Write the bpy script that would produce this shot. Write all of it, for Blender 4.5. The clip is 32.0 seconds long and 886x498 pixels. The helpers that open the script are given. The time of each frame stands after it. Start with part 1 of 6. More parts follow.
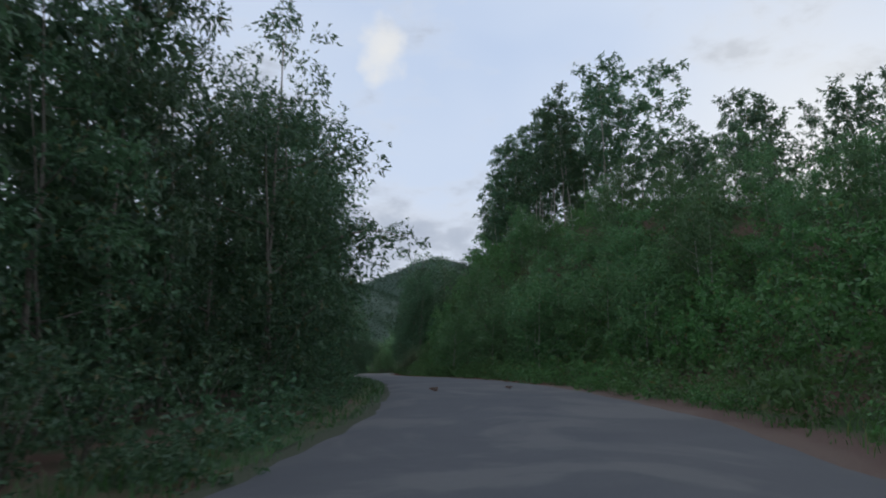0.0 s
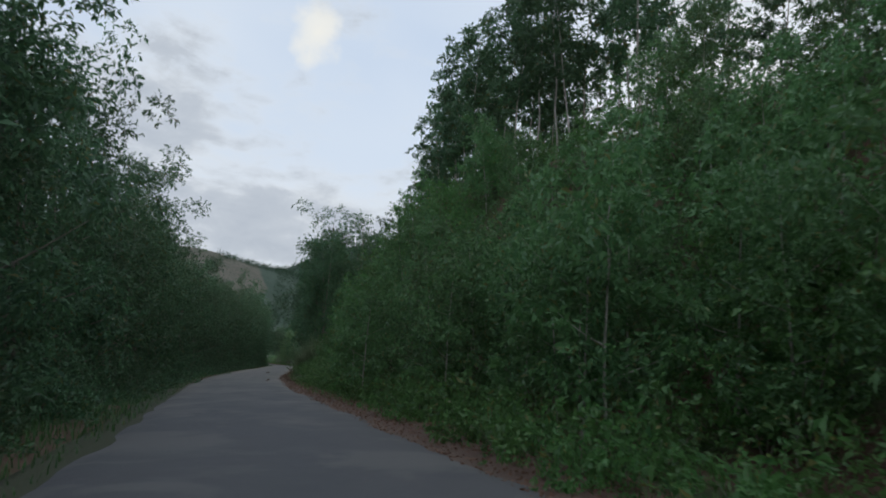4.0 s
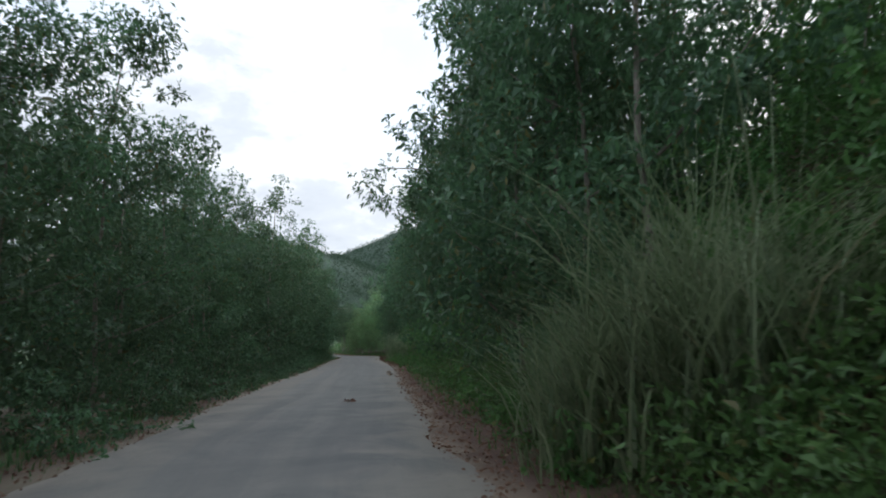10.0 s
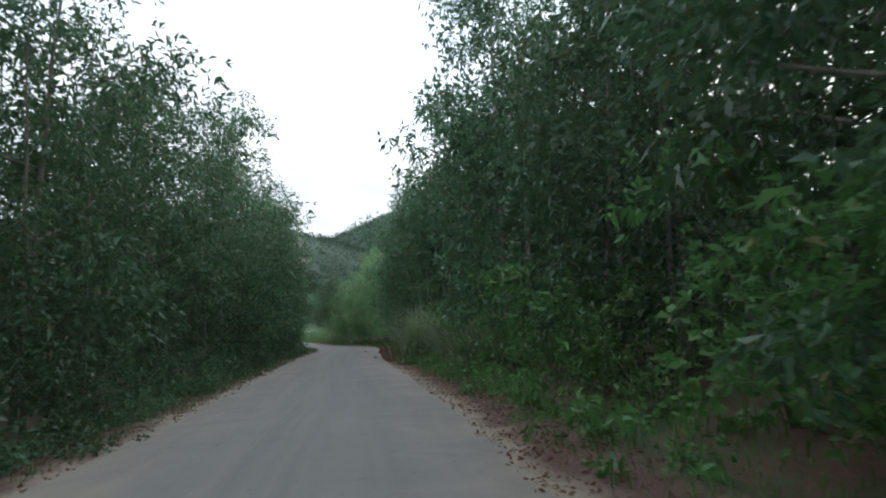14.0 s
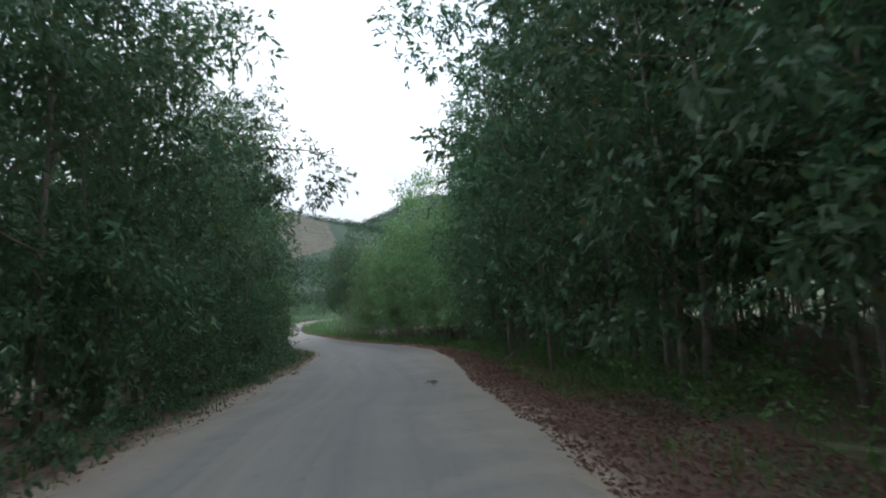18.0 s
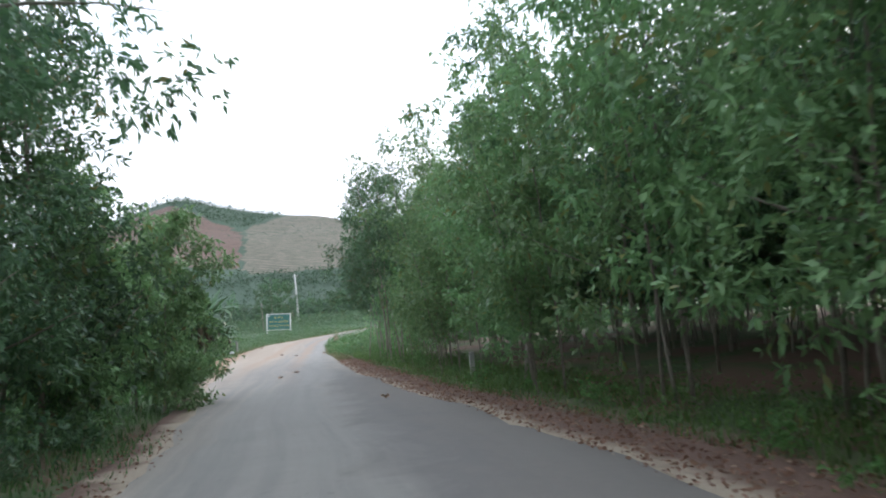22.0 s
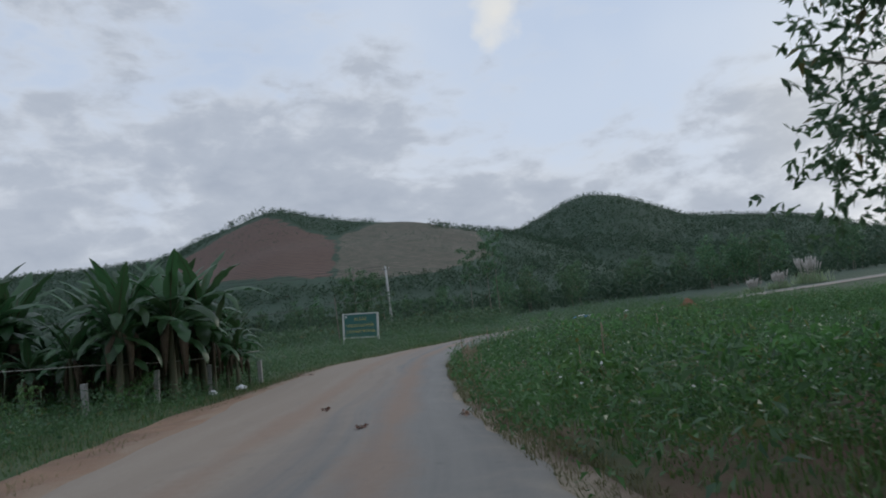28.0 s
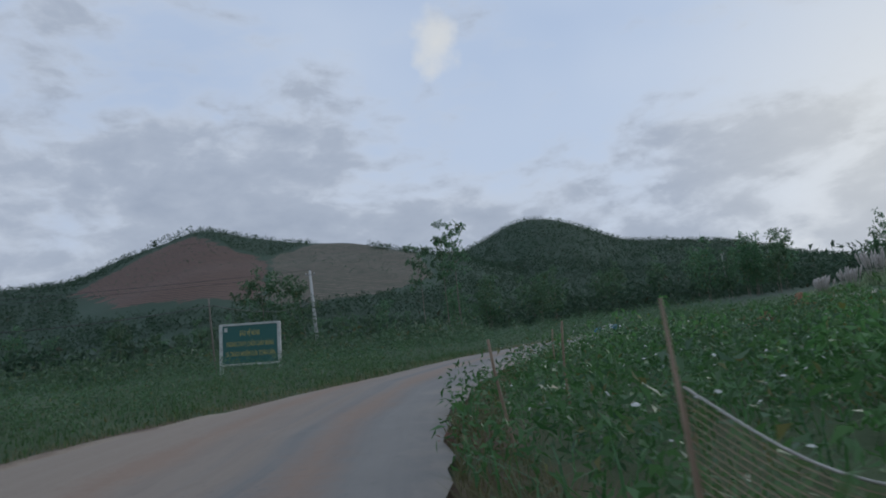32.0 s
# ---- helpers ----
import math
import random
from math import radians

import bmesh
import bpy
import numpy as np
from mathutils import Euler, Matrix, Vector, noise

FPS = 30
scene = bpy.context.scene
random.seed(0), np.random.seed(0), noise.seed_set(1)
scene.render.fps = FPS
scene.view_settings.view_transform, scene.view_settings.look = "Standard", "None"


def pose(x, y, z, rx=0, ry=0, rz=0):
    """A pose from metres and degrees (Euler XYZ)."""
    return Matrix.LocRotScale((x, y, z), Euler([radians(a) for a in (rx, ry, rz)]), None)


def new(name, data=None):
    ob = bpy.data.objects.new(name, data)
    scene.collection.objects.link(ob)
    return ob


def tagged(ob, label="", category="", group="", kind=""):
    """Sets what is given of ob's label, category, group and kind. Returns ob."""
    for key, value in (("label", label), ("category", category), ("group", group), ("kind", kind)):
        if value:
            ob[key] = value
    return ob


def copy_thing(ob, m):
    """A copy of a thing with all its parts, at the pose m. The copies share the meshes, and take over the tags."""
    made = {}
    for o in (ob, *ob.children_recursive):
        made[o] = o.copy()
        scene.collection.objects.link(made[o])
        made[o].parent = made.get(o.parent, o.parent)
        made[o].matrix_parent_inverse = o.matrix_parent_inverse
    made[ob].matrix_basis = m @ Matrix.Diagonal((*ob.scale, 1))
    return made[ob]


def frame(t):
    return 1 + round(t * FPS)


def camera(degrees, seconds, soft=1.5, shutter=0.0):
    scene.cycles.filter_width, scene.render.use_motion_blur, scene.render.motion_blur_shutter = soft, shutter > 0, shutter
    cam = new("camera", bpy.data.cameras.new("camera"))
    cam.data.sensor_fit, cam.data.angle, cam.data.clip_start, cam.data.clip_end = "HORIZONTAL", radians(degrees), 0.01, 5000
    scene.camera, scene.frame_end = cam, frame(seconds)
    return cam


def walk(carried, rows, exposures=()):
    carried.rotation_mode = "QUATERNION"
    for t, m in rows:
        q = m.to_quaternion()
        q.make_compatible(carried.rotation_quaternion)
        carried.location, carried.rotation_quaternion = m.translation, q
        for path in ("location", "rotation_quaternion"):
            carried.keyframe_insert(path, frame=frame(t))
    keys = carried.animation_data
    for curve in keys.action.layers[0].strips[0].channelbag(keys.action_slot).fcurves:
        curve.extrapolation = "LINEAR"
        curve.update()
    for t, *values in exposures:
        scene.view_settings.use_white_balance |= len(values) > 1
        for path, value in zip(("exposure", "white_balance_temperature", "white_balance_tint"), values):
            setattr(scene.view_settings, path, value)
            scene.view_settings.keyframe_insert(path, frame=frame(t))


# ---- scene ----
cam = camera(70.4, 32.0, soft=1.9, shutter=0.2)
# seconds, x, y, z, yaw, pitch, roll
PATH = [
    (0.0, -16.21, -1.04, -1.61, -8.00, 8.90, 0.20),
    (0.5, -15.47, 1.22, -1.57, -13.80, 8.90, -1.30),
    (1.0, -14.90, 3.41, -1.53, -15.70, 8.80, -1.00),
    (1.5, -14.43, 5.61, -1.50, -15.80, 8.70, -1.00),
    (2.0, -14.03, 7.84, -1.46, -15.80, 8.50, -1.20),
    (2.5, -13.72, 10.05, -1.43, -15.10, 8.00, -1.60),
    (5.0, -12.82, 23.00, -1.56, -15.00, 8.20, -1.50),
    (5.5, -12.86, 26.43, -1.68, -12.90, 7.90, -1.40),
    (6.0, -12.95, 29.92, -1.81, -11.60, 7.90, -1.30),
    (6.5, -13.02, 33.30, -1.94, -11.40, 7.40, -1.20),
    (7.0, -13.13, 36.69, -2.07, -11.10, 6.80, -0.50),
    (7.5, -13.29, 39.92, -2.19, -11.00, 6.70, -0.30),
    (8.0, -13.43, 43.03, -2.30, -10.90, 6.40, -0.10),
    (8.5, -13.50, 45.96, -2.41, -10.80, 6.00, 0.10),
    (9.0, -13.51, 48.87, -2.51, -10.40, 6.20, 0.70),
    (9.5, -13.61, 51.68, -2.61, -10.10, 6.90, 1.00),
    (10.0, -13.58, 54.58, -2.72, -10.00, 6.50, 1.10),
    (10.5, -13.63, 57.78, -2.83, -10.20, 6.30, 1.40),
    (11.0, -13.58, 60.95, -2.94, -10.20, 6.10, 1.70),
    (11.5, -13.40, 64.15, -3.05, -10.40, 5.90, 1.80),
    (12.0, -13.17, 67.56, -3.17, -10.40, 5.70, 1.90),
    (12.5, -12.97, 70.87, -3.28, -10.60, 5.60, 2.00),
    (13.0, -12.74, 74.05, -3.39, -10.90, 5.30, 1.90),
    (13.5, -12.49, 77.12, -3.49, -10.90, 5.00, 1.80),
    (15.5, -11.62, 90.29, -3.96, -11.10, 5.40, 2.30),
    (16.0, -11.44, 93.98, -4.11, -10.90, 5.10, 2.50),
    (16.5, -11.36, 97.68, -4.25, -10.60, 4.90, 2.90),
    (17.0, -11.26, 101.60, -4.40, -10.30, 4.50, 3.00),
    (17.5, -11.20, 105.18, -4.55, -8.90, 4.60, 2.80),
    (18.0, -11.02, 108.61, -4.68, -8.30, 4.00, 2.70),
    (18.5, -10.86, 112.11, -4.82, -8.40, 3.90, 3.20),
    (19.0, -10.66, 115.71, -4.97, -8.40, 5.30, 3.10),
    (19.5, -10.42, 119.36, -5.12, -8.10, 5.40, 2.90),
    (20.0, -10.19, 123.19, -5.28, -7.50, 5.10, 3.10),
    (20.5, -10.13, 126.86, -5.43, -6.60, 5.00, 3.20),
    (21.0, -10.11, 130.47, -5.58, -5.60, 4.90, 3.60),
    (21.5, -10.25, 133.98, -5.73, -4.10, 5.30, 3.80),
    (22.0, -10.42, 137.49, -5.87, -2.98, 4.94, 4.70),
    (22.5, -10.74, 140.09, -5.96, -2.16, 5.04, 4.51),
    (23.0, -11.14, 142.68, -6.06, -1.66, 4.94, 4.11),
    (23.5, -11.59, 145.19, -6.19, 0.25, 5.50, 4.57),
    (24.0, -12.11, 147.71, -6.32, 4.13, 6.66, 5.28),
    (24.5, -12.54, 150.20, -6.40, 5.27, 6.77, 5.18),
    (26.5, -14.07, 159.82, -6.62, 5.65, 6.71, 5.71),
    (27.0, -14.44, 162.12, -6.66, 5.82, 6.37, 5.84),
    (27.5, -14.78, 164.26, -6.71, 6.01, 6.31, 5.86),
    (28.0, -15.07, 166.22, -6.76, 5.62, 6.45, 5.96),
    (28.5, -15.38, 168.36, -6.81, 5.05, 6.72, 6.03),
    (29.0, -15.70, 170.70, -6.87, 4.72, 6.56, 6.11),
    (29.5, -16.04, 173.19, -6.94, 4.09, 6.47, 6.44),
    (30.0, -16.39, 175.79, -7.02, 3.66, 6.31, 6.47),
    (30.5, -16.70, 178.48, -7.11, 2.53, 6.97, 6.77),
    (31.0, -16.99, 181.14, -7.19, 1.38, 7.64, 6.65),
    (31.5, -17.24, 183.71, -7.27, 0.65, 8.07, 6.58),
    (32.0, -17.45, 186.23, -7.35, 0.08, 8.22, 6.30),
]
walk(cam, [(t, pose(x, y, z, 90 + p, r, yaw)) for t, x, y, z, yaw, p, r in PATH],
     exposures=[(0, 0.02, 6200, 6), (2.5, 0.05, 6300, 5), (5, 0.15, 6700, 2), (8, 0.2, 6800, 1), (9.5, 0.62, 6700, 3), (11, 1.1, 6600, 4), (12, 1.2, 6600, 4), (13, 1.08, 6600, 4), (15, 1.15, 6600, 3), (16, 1.34, 6600, 3), (17, 1.25, 6600, 3), (18, 1.08, 6600, 4), (19, 1.36, 6600, 4), (20, 1.45, 6600, 5),
                (22.5, 1.68, 6700, 6), (23.3, 1.46, 6800, 6), (24, 0.7, 6900, 6), (25, 0.66, 6900, 6), (26.5, 0.38, 6700, 4), (28, -0.08, 6350, 5), (32, -0.26, 6000, 5)])

# ---- world and light ----
world = bpy.data.worlds.new("evening_sky")
scene.world = world
world.use_nodes = True


def ramp_node(tree, fac, stops):
    n = tree.nodes.new("ShaderNodeValToRGB")
    tree.links.new(fac, n.inputs[0])
    el = n.color_ramp.elements
    while len(el) < len(stops):
        el.new(0.5)
    for e, (p, c) in zip(el, stops):
        e.position, e.color = p, (c, c, c, 1) if isinstance(c, (int, float)) else (*c, 1)
    return n.outputs[0]


def mix_node(tree, fac, a, b, blend="MIX"):
    n = tree.nodes.new("ShaderNodeMix")
    n.data_type, n.blend_type = "RGBA", blend
    for sock, value in ((n.inputs[0], fac), (n.inputs[6], a), (n.inputs[7], b)):
        if isinstance(value, bpy.types.NodeSocket):
            tree.links.new(value, sock)
        else:
            sock.default_value = value if isinstance(value, (int, float)) else (*value, 1)
    return n.outputs[2]


def math_node(tree, op, a, b=0.0, clamp=False):
    n = tree.nodes.new("ShaderNodeMath")
    n.operation, n.use_clamp = op, clamp
    for sock, value in zip(n.inputs, (a, b)):
        if isinstance(value, bpy.types.NodeSocket):
            tree.links.new(value, sock)
        else:
            sock.default_value = value
    return n.outputs[0]


def noise_node(tree, vec, scale, detail=4.0, rough=0.55, warp=0.0):
    n = tree.nodes.new("ShaderNodeTexNoise")
    n.inputs["Scale"].default_value, n.inputs["Detail"].default_value = scale, detail
    n.inputs["Roughness"].default_value, n.inputs["Distortion"].default_value = rough, warp
    if vec is not None:
        tree.links.new(vec, n.inputs["Vector"])
    return n


SUN_UP, SUN_TURN = 14.0, -41.0
CLOUD_X, CLOUD_Y, CLOUD_Z = 0.037, 0.896, 0.443


def build_sky():
    t = world.node_tree
    bg = t.nodes["Background"]
    sky = t.nodes.new("ShaderNodeTexSky")
    sky.sky_type, sky.sun_disc = "NISHITA", False
    sky.sun_elevation, sky.sun_rotation = radians(SUN_UP), radians(-SUN_TURN)
    sky.air_density, sky.dust_density, sky.ozone_density = 1.0, 0.8, 2.0
    way = t.nodes.new("ShaderNodeTexCoord").outputs["Generated"]
    sep = t.nodes.new("ShaderNodeSeparateXYZ")
    t.links.new(way, sep.inputs[0])
    up = math_node(t, "MAXIMUM", sep.outputs[2], 0.0)
    # cumulus, flattened a little
    flat = t.nodes.new("ShaderNodeCombineXYZ")
    t.links.new(sep.outputs[0], flat.inputs[0])
    t.links.new(sep.outputs[1], flat.inputs[1])
    t.links.new(math_node(t, "MULTIPLY", sep.outputs[2], 2.1), flat.inputs[2])
    big = noise_node(t, flat.outputs[0], 3.7, 7.0, 0.55, 0.4).outputs[0]
    fine = noise_node(t, flat.outputs[0], 13.0, 7.0, 0.56, 0.25).outputs[0]
    veil = noise_node(t, flat.outputs[0], 1.6, 3.0, 0.5, 0.4).outputs[0]
    lump = math_node(t, "ADD", math_node(t, "MULTIPLY", big, 0.72), math_node(t, "MULTIPLY", fine, 0.28))
    # cumulus keeps to the low sky, and banks up over the left hill
    bank = t.nodes.new("ShaderNodeVectorMath")
    bank.operation = "DISTANCE"
    t.links.new(way, bank.inputs[0])
    bank.inputs[1].default_value = (-0.45, 0.87, 0.20)
    lump = math_node(t, "ADD", lump, ramp_node(t, bank.outputs["Value"], [(0.08, 0.13), (0.46, 0.0)]))
    lump = math_node(t, "ADD", lump, ramp_node(t, up, [(0.0, 0.135), (0.20, 0.12), (0.30, 0.035), (0.5, 0.0), (1.0, 0.04)]))
    lump = math_node(t, "SUBTRACT", lump, 0.06)
    cover = ramp_node(t, lump, [(0.455, 0.0), (0.50, 0.25), (0.58, 1.0)])
    base = mix_node(t, 0.80, sky.outputs[0], (6.6, 7.7, 10.3))
    thin = mix_node(t, ramp_node(t, veil, [(0.35, 0.05), (0.7, 0.6)]), base, (8.6, 9.0, 10.2))
    glow = ramp_node(t, up, [(0.0, 1.0), (0.10, 0.8), (0.28, 0.0)])
    thin = mix_node(t, math_node(t, "MULTIPLY", glow, 0.5), thin, (9.2, 9.0, 9.5))
    shade = ramp_node(t, math_node(t, "ADD", lump, math_node(t, "MULTIPLY", math_node(t, "SUBTRACT", fine, 0.5), 0.25)), [(0.50, 0.0), (0.62, 0.6), (0.86, 1.0)])
    grey = mix_node(t, shade, (7.9, 8.1, 9.0), (4.3, 4.7, 5.8))
    total = mix_node(t, math_node(t, "MULTIPLY", cover, 0.9), thin, grey)
    # one small bright cloud that still catches the sun, taller than wide
    aim = t.nodes.new("ShaderNodeVectorMath")
    aim.operation = "SUBTRACT"
    t.links.new(way, aim.inputs[0])
    aim.inputs[1].default_value = (CLOUD_X, CLOUD_Y, CLOUD_Z)
    tall = t.nodes.new("ShaderNodeVectorMath")
    tall.operation = "MULTIPLY"
    t.links.new(aim.outputs[0], tall.inputs[0])
    tall.inputs[1].default_value = (1.0, 0.9, 0.95)
    span = t.nodes.new("ShaderNodeVectorMath")
    span.operation = "LENGTH"
    t.links.new(tall.outputs[0], span.inputs[0])
    puff = math_node(t, "ADD", span.outputs["Value"], math_node(t, "MULTIPLY", math_node(t, "SUBTRACT", noise_node(t, way, 17.0, 5.0, 0.5).outputs[0], 0.5), 0.09))
    total = mix_node(t, ramp_node(t, puff, [(0.0, 0.95), (0.022, 0.75), (0.046, 0.0)]), total, (9.8, 9.4, 9.2))
    # brighter, warmer air towards the low sun
    west = t.nodes.new("ShaderNodeVectorMath")
    west.operation = "DISTANCE"
    t.links.new(way, west.inputs[0])
    west.inputs[1].default_value = (0.63, 0.73, 0.24)
    total = mix_node(t, ramp_node(t, west.outputs["Value"], [(0.0, 0.6), (0.34, 0.0)]), total, (11.4, 10.6, 9.6))
    t.links.new(total, bg.inputs[0])
    bg.inputs[1].default_value = 0.085


build_sky()
sun = new("sun", bpy.data.lights.new("sun", "SUN"))
sun.data.energy, sun.data.angle, sun.data.color = 0.6, radians(25), (1.0, 0.93, 0.84)
sun.matrix_world = pose(0, 0, 60, 90 - SUN_UP, 0, SUN_TURN + 180)
tagged(sun, kind="structure")


# ---- materials ----
def material(name, rough=0.8):
    m = bpy.data.materials.new(name)
    m.use_nodes = True
    p = m.node_tree.nodes["Principled BSDF"]
    p.inputs["Roughness"].default_value = rough
    return m, m.node_tree, p


def place_of(t):
    return t.nodes.new("ShaderNodeTexCoord").outputs["Object"]


def world_place(t):
    return t.nodes.new("ShaderNodeNewGeometry").outputs["Position"]


def bump(t, p, height, strength=0.4, distance=0.02):
    b = t.nodes.new("ShaderNodeBump")
    b.inputs["Strength"].default_value, b.inputs["Distance"].default_value = strength, distance
    t.links.new(height, b.inputs["Height"])
    t.links.new(b.outputs[0], p.inputs["Normal"])


def leaf_material(name, dark, light, old, shine=0.45):
    """Foliage: each leaf its own tint, each plant a little different, some light passing through."""
    m, t, p = material(name, shine)
    geo = t.nodes.new("ShaderNodeNewGeometry")
    info = t.nodes.new("ShaderNodeObjectInfo")
    c = mix_node(t, geo.outputs["Random Per Island"], dark, light)
    patch = noise_node(t, place_of(t), 0.9, 2.0).outputs[0]
    c = mix_node(t, ramp_node(t, patch, [(0.40, 0.0), (0.66, 0.65)]), c, light)
    c = mix_node(t, ramp_node(t, geo.outputs["Random Per Island"], [(0.955, 0.0), (0.97, 0.8)]), c, old)
    hue = t.nodes.new("ShaderNodeHueSaturation")
    t.links.new(c, hue.inputs["Color"])
    t.links.new(math_node(t, "ADD", math_node(t, "MULTIPLY", info.outputs["Random"], 0.5), 0.75), hue.inputs["Value"])
    t.links.new(math_node(t, "ADD", math_node(t, "MULTIPLY", info.outputs["Random"], 0.03), 0.485), hue.inputs["Hue"])
    t.links.new(hue.outputs[0], p.inputs["Base Color"])
    tl = t.nodes.new("ShaderNodeBsdfTranslucent")
    t.links.new(hue.outputs[0], tl.inputs[0])
    mx = t.nodes.new("ShaderNodeMixShader")
    mx.inputs[0].default_value = 0.38
    t.links.new(p.outputs[0], mx.inputs[1])
    t.links.new(tl.outputs[0], mx.inputs[2])
    t.links.new(mx.outputs[0], t.nodes["Material Output"].inputs[0])
    return m


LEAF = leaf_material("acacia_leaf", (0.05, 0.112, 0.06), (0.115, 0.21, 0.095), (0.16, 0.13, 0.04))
LEAF_BANK = leaf_material("wayside_tree_leaf", (0.07, 0.15, 0.062), (0.155, 0.28, 0.105), (0.2, 0.17, 0.06))
# a pale green, brightened further to paint in the bright haze at the bend
LEAF_PALE = leaf_material("young_acacia_leaf", (0.11, 0.215, 0.09), (0.215, 0.345, 0.145), (0.22, 0.2, 0.06))
# far woods: base colour lifted a little in place of distance haze
FAR_LEAF = leaf_material("far_leaf", (0.036, 0.078, 0.05), (0.078, 0.135, 0.078), (0.07, 0.07, 0.035), 0.7)
SHRUB = leaf_material("shrub_leaf", (0.06, 0.145, 0.045), (0.145, 0.29, 0.085), (0.2, 0.16, 0.05))
FIELD_LEAF = leaf_material("field_weed_leaf", (0.034, 0.09, 0.028), (0.092, 0.19, 0.058), (0.17, 0.145, 0.055))
GRASS = leaf_material("grass_blade", (0.055, 0.115, 0.03), (0.12, 0.21, 0.055), (0.25, 0.21, 0.09), 0.6)
DRY_GRASS = leaf_material("dry_grass_blade", (0.10, 0.12, 0.045), (0.20, 0.19, 0.085), (0.30, 0.24, 0.13), 0.7)
REED = leaf_material("reed_blade", (0.17, 0.25, 0.125), (0.34, 0.41, 0.24), (0.38, 0.32, 0.2), 0.5)
BANANA = leaf_material("banana_leaf", (0.028, 0.072, 0.032), (0.066, 0.138, 0.052), (0.2, 0.16, 0.06), 0.35)


def two_tone(name, a, b, scale, rough=0.85, relief=0.5, depth=0.02, c=None, spots=40.0):
    """A rough natural surface: broad tint, fine grain and a relief."""
    m, t, p = material(name, rough)
    at = world_place(t)
    n1 = noise_node(t, at, scale, 5.0, 0.6, 0.3).outputs[0]
    n2 = noise_node(t, at, spots, 4.0, 0.7).outputs[0]
    col = mix_node(t, ramp_node(t, n1, [(0.36, 0.0), (0.64, 1.0)]), a, b)
    if c:
        col = mix_node(t, ramp_node(t, n2, [(0.52, 0.0), (0.66, 0.8)]), col, c)
    col = mix_node(t, math_node(t, "MULTIPLY", n2, 0.55), col, tuple(v * 0.45 for v in a))
    t.links.new(col, p.inputs["Base Color"])
    bump(t, p, math_node(t, "ADD", n2, n1), relief, depth)
    return m


BARK = two_tone("acacia_bark", (0.20, 0.17, 0.135), (0.33, 0.29, 0.24), 6.0, 0.9, 0.7, 0.02, None, 55.0)
BARK_PALE = two_tone("pale_bark", (0.34, 0.31, 0.26), (0.52, 0.48, 0.42), 7.0, 0.85, 0.5, 0.015, None, 50.0)
LITTER = two_tone("leaf_litter", (0.17, 0.10, 0.06), (0.26, 0.17, 0.11), 1.5, 0.95, 0.9, 0.03, (0.10, 0.055, 0.035), 28.0)
CONCRETE = two_tone("weathered_concrete", (0.36, 0.35, 0.32), (0.47, 0.45, 0.41), 3.0, 0.9, 0.4, 0.01, (0.28, 0.27, 0.25), 60.0)


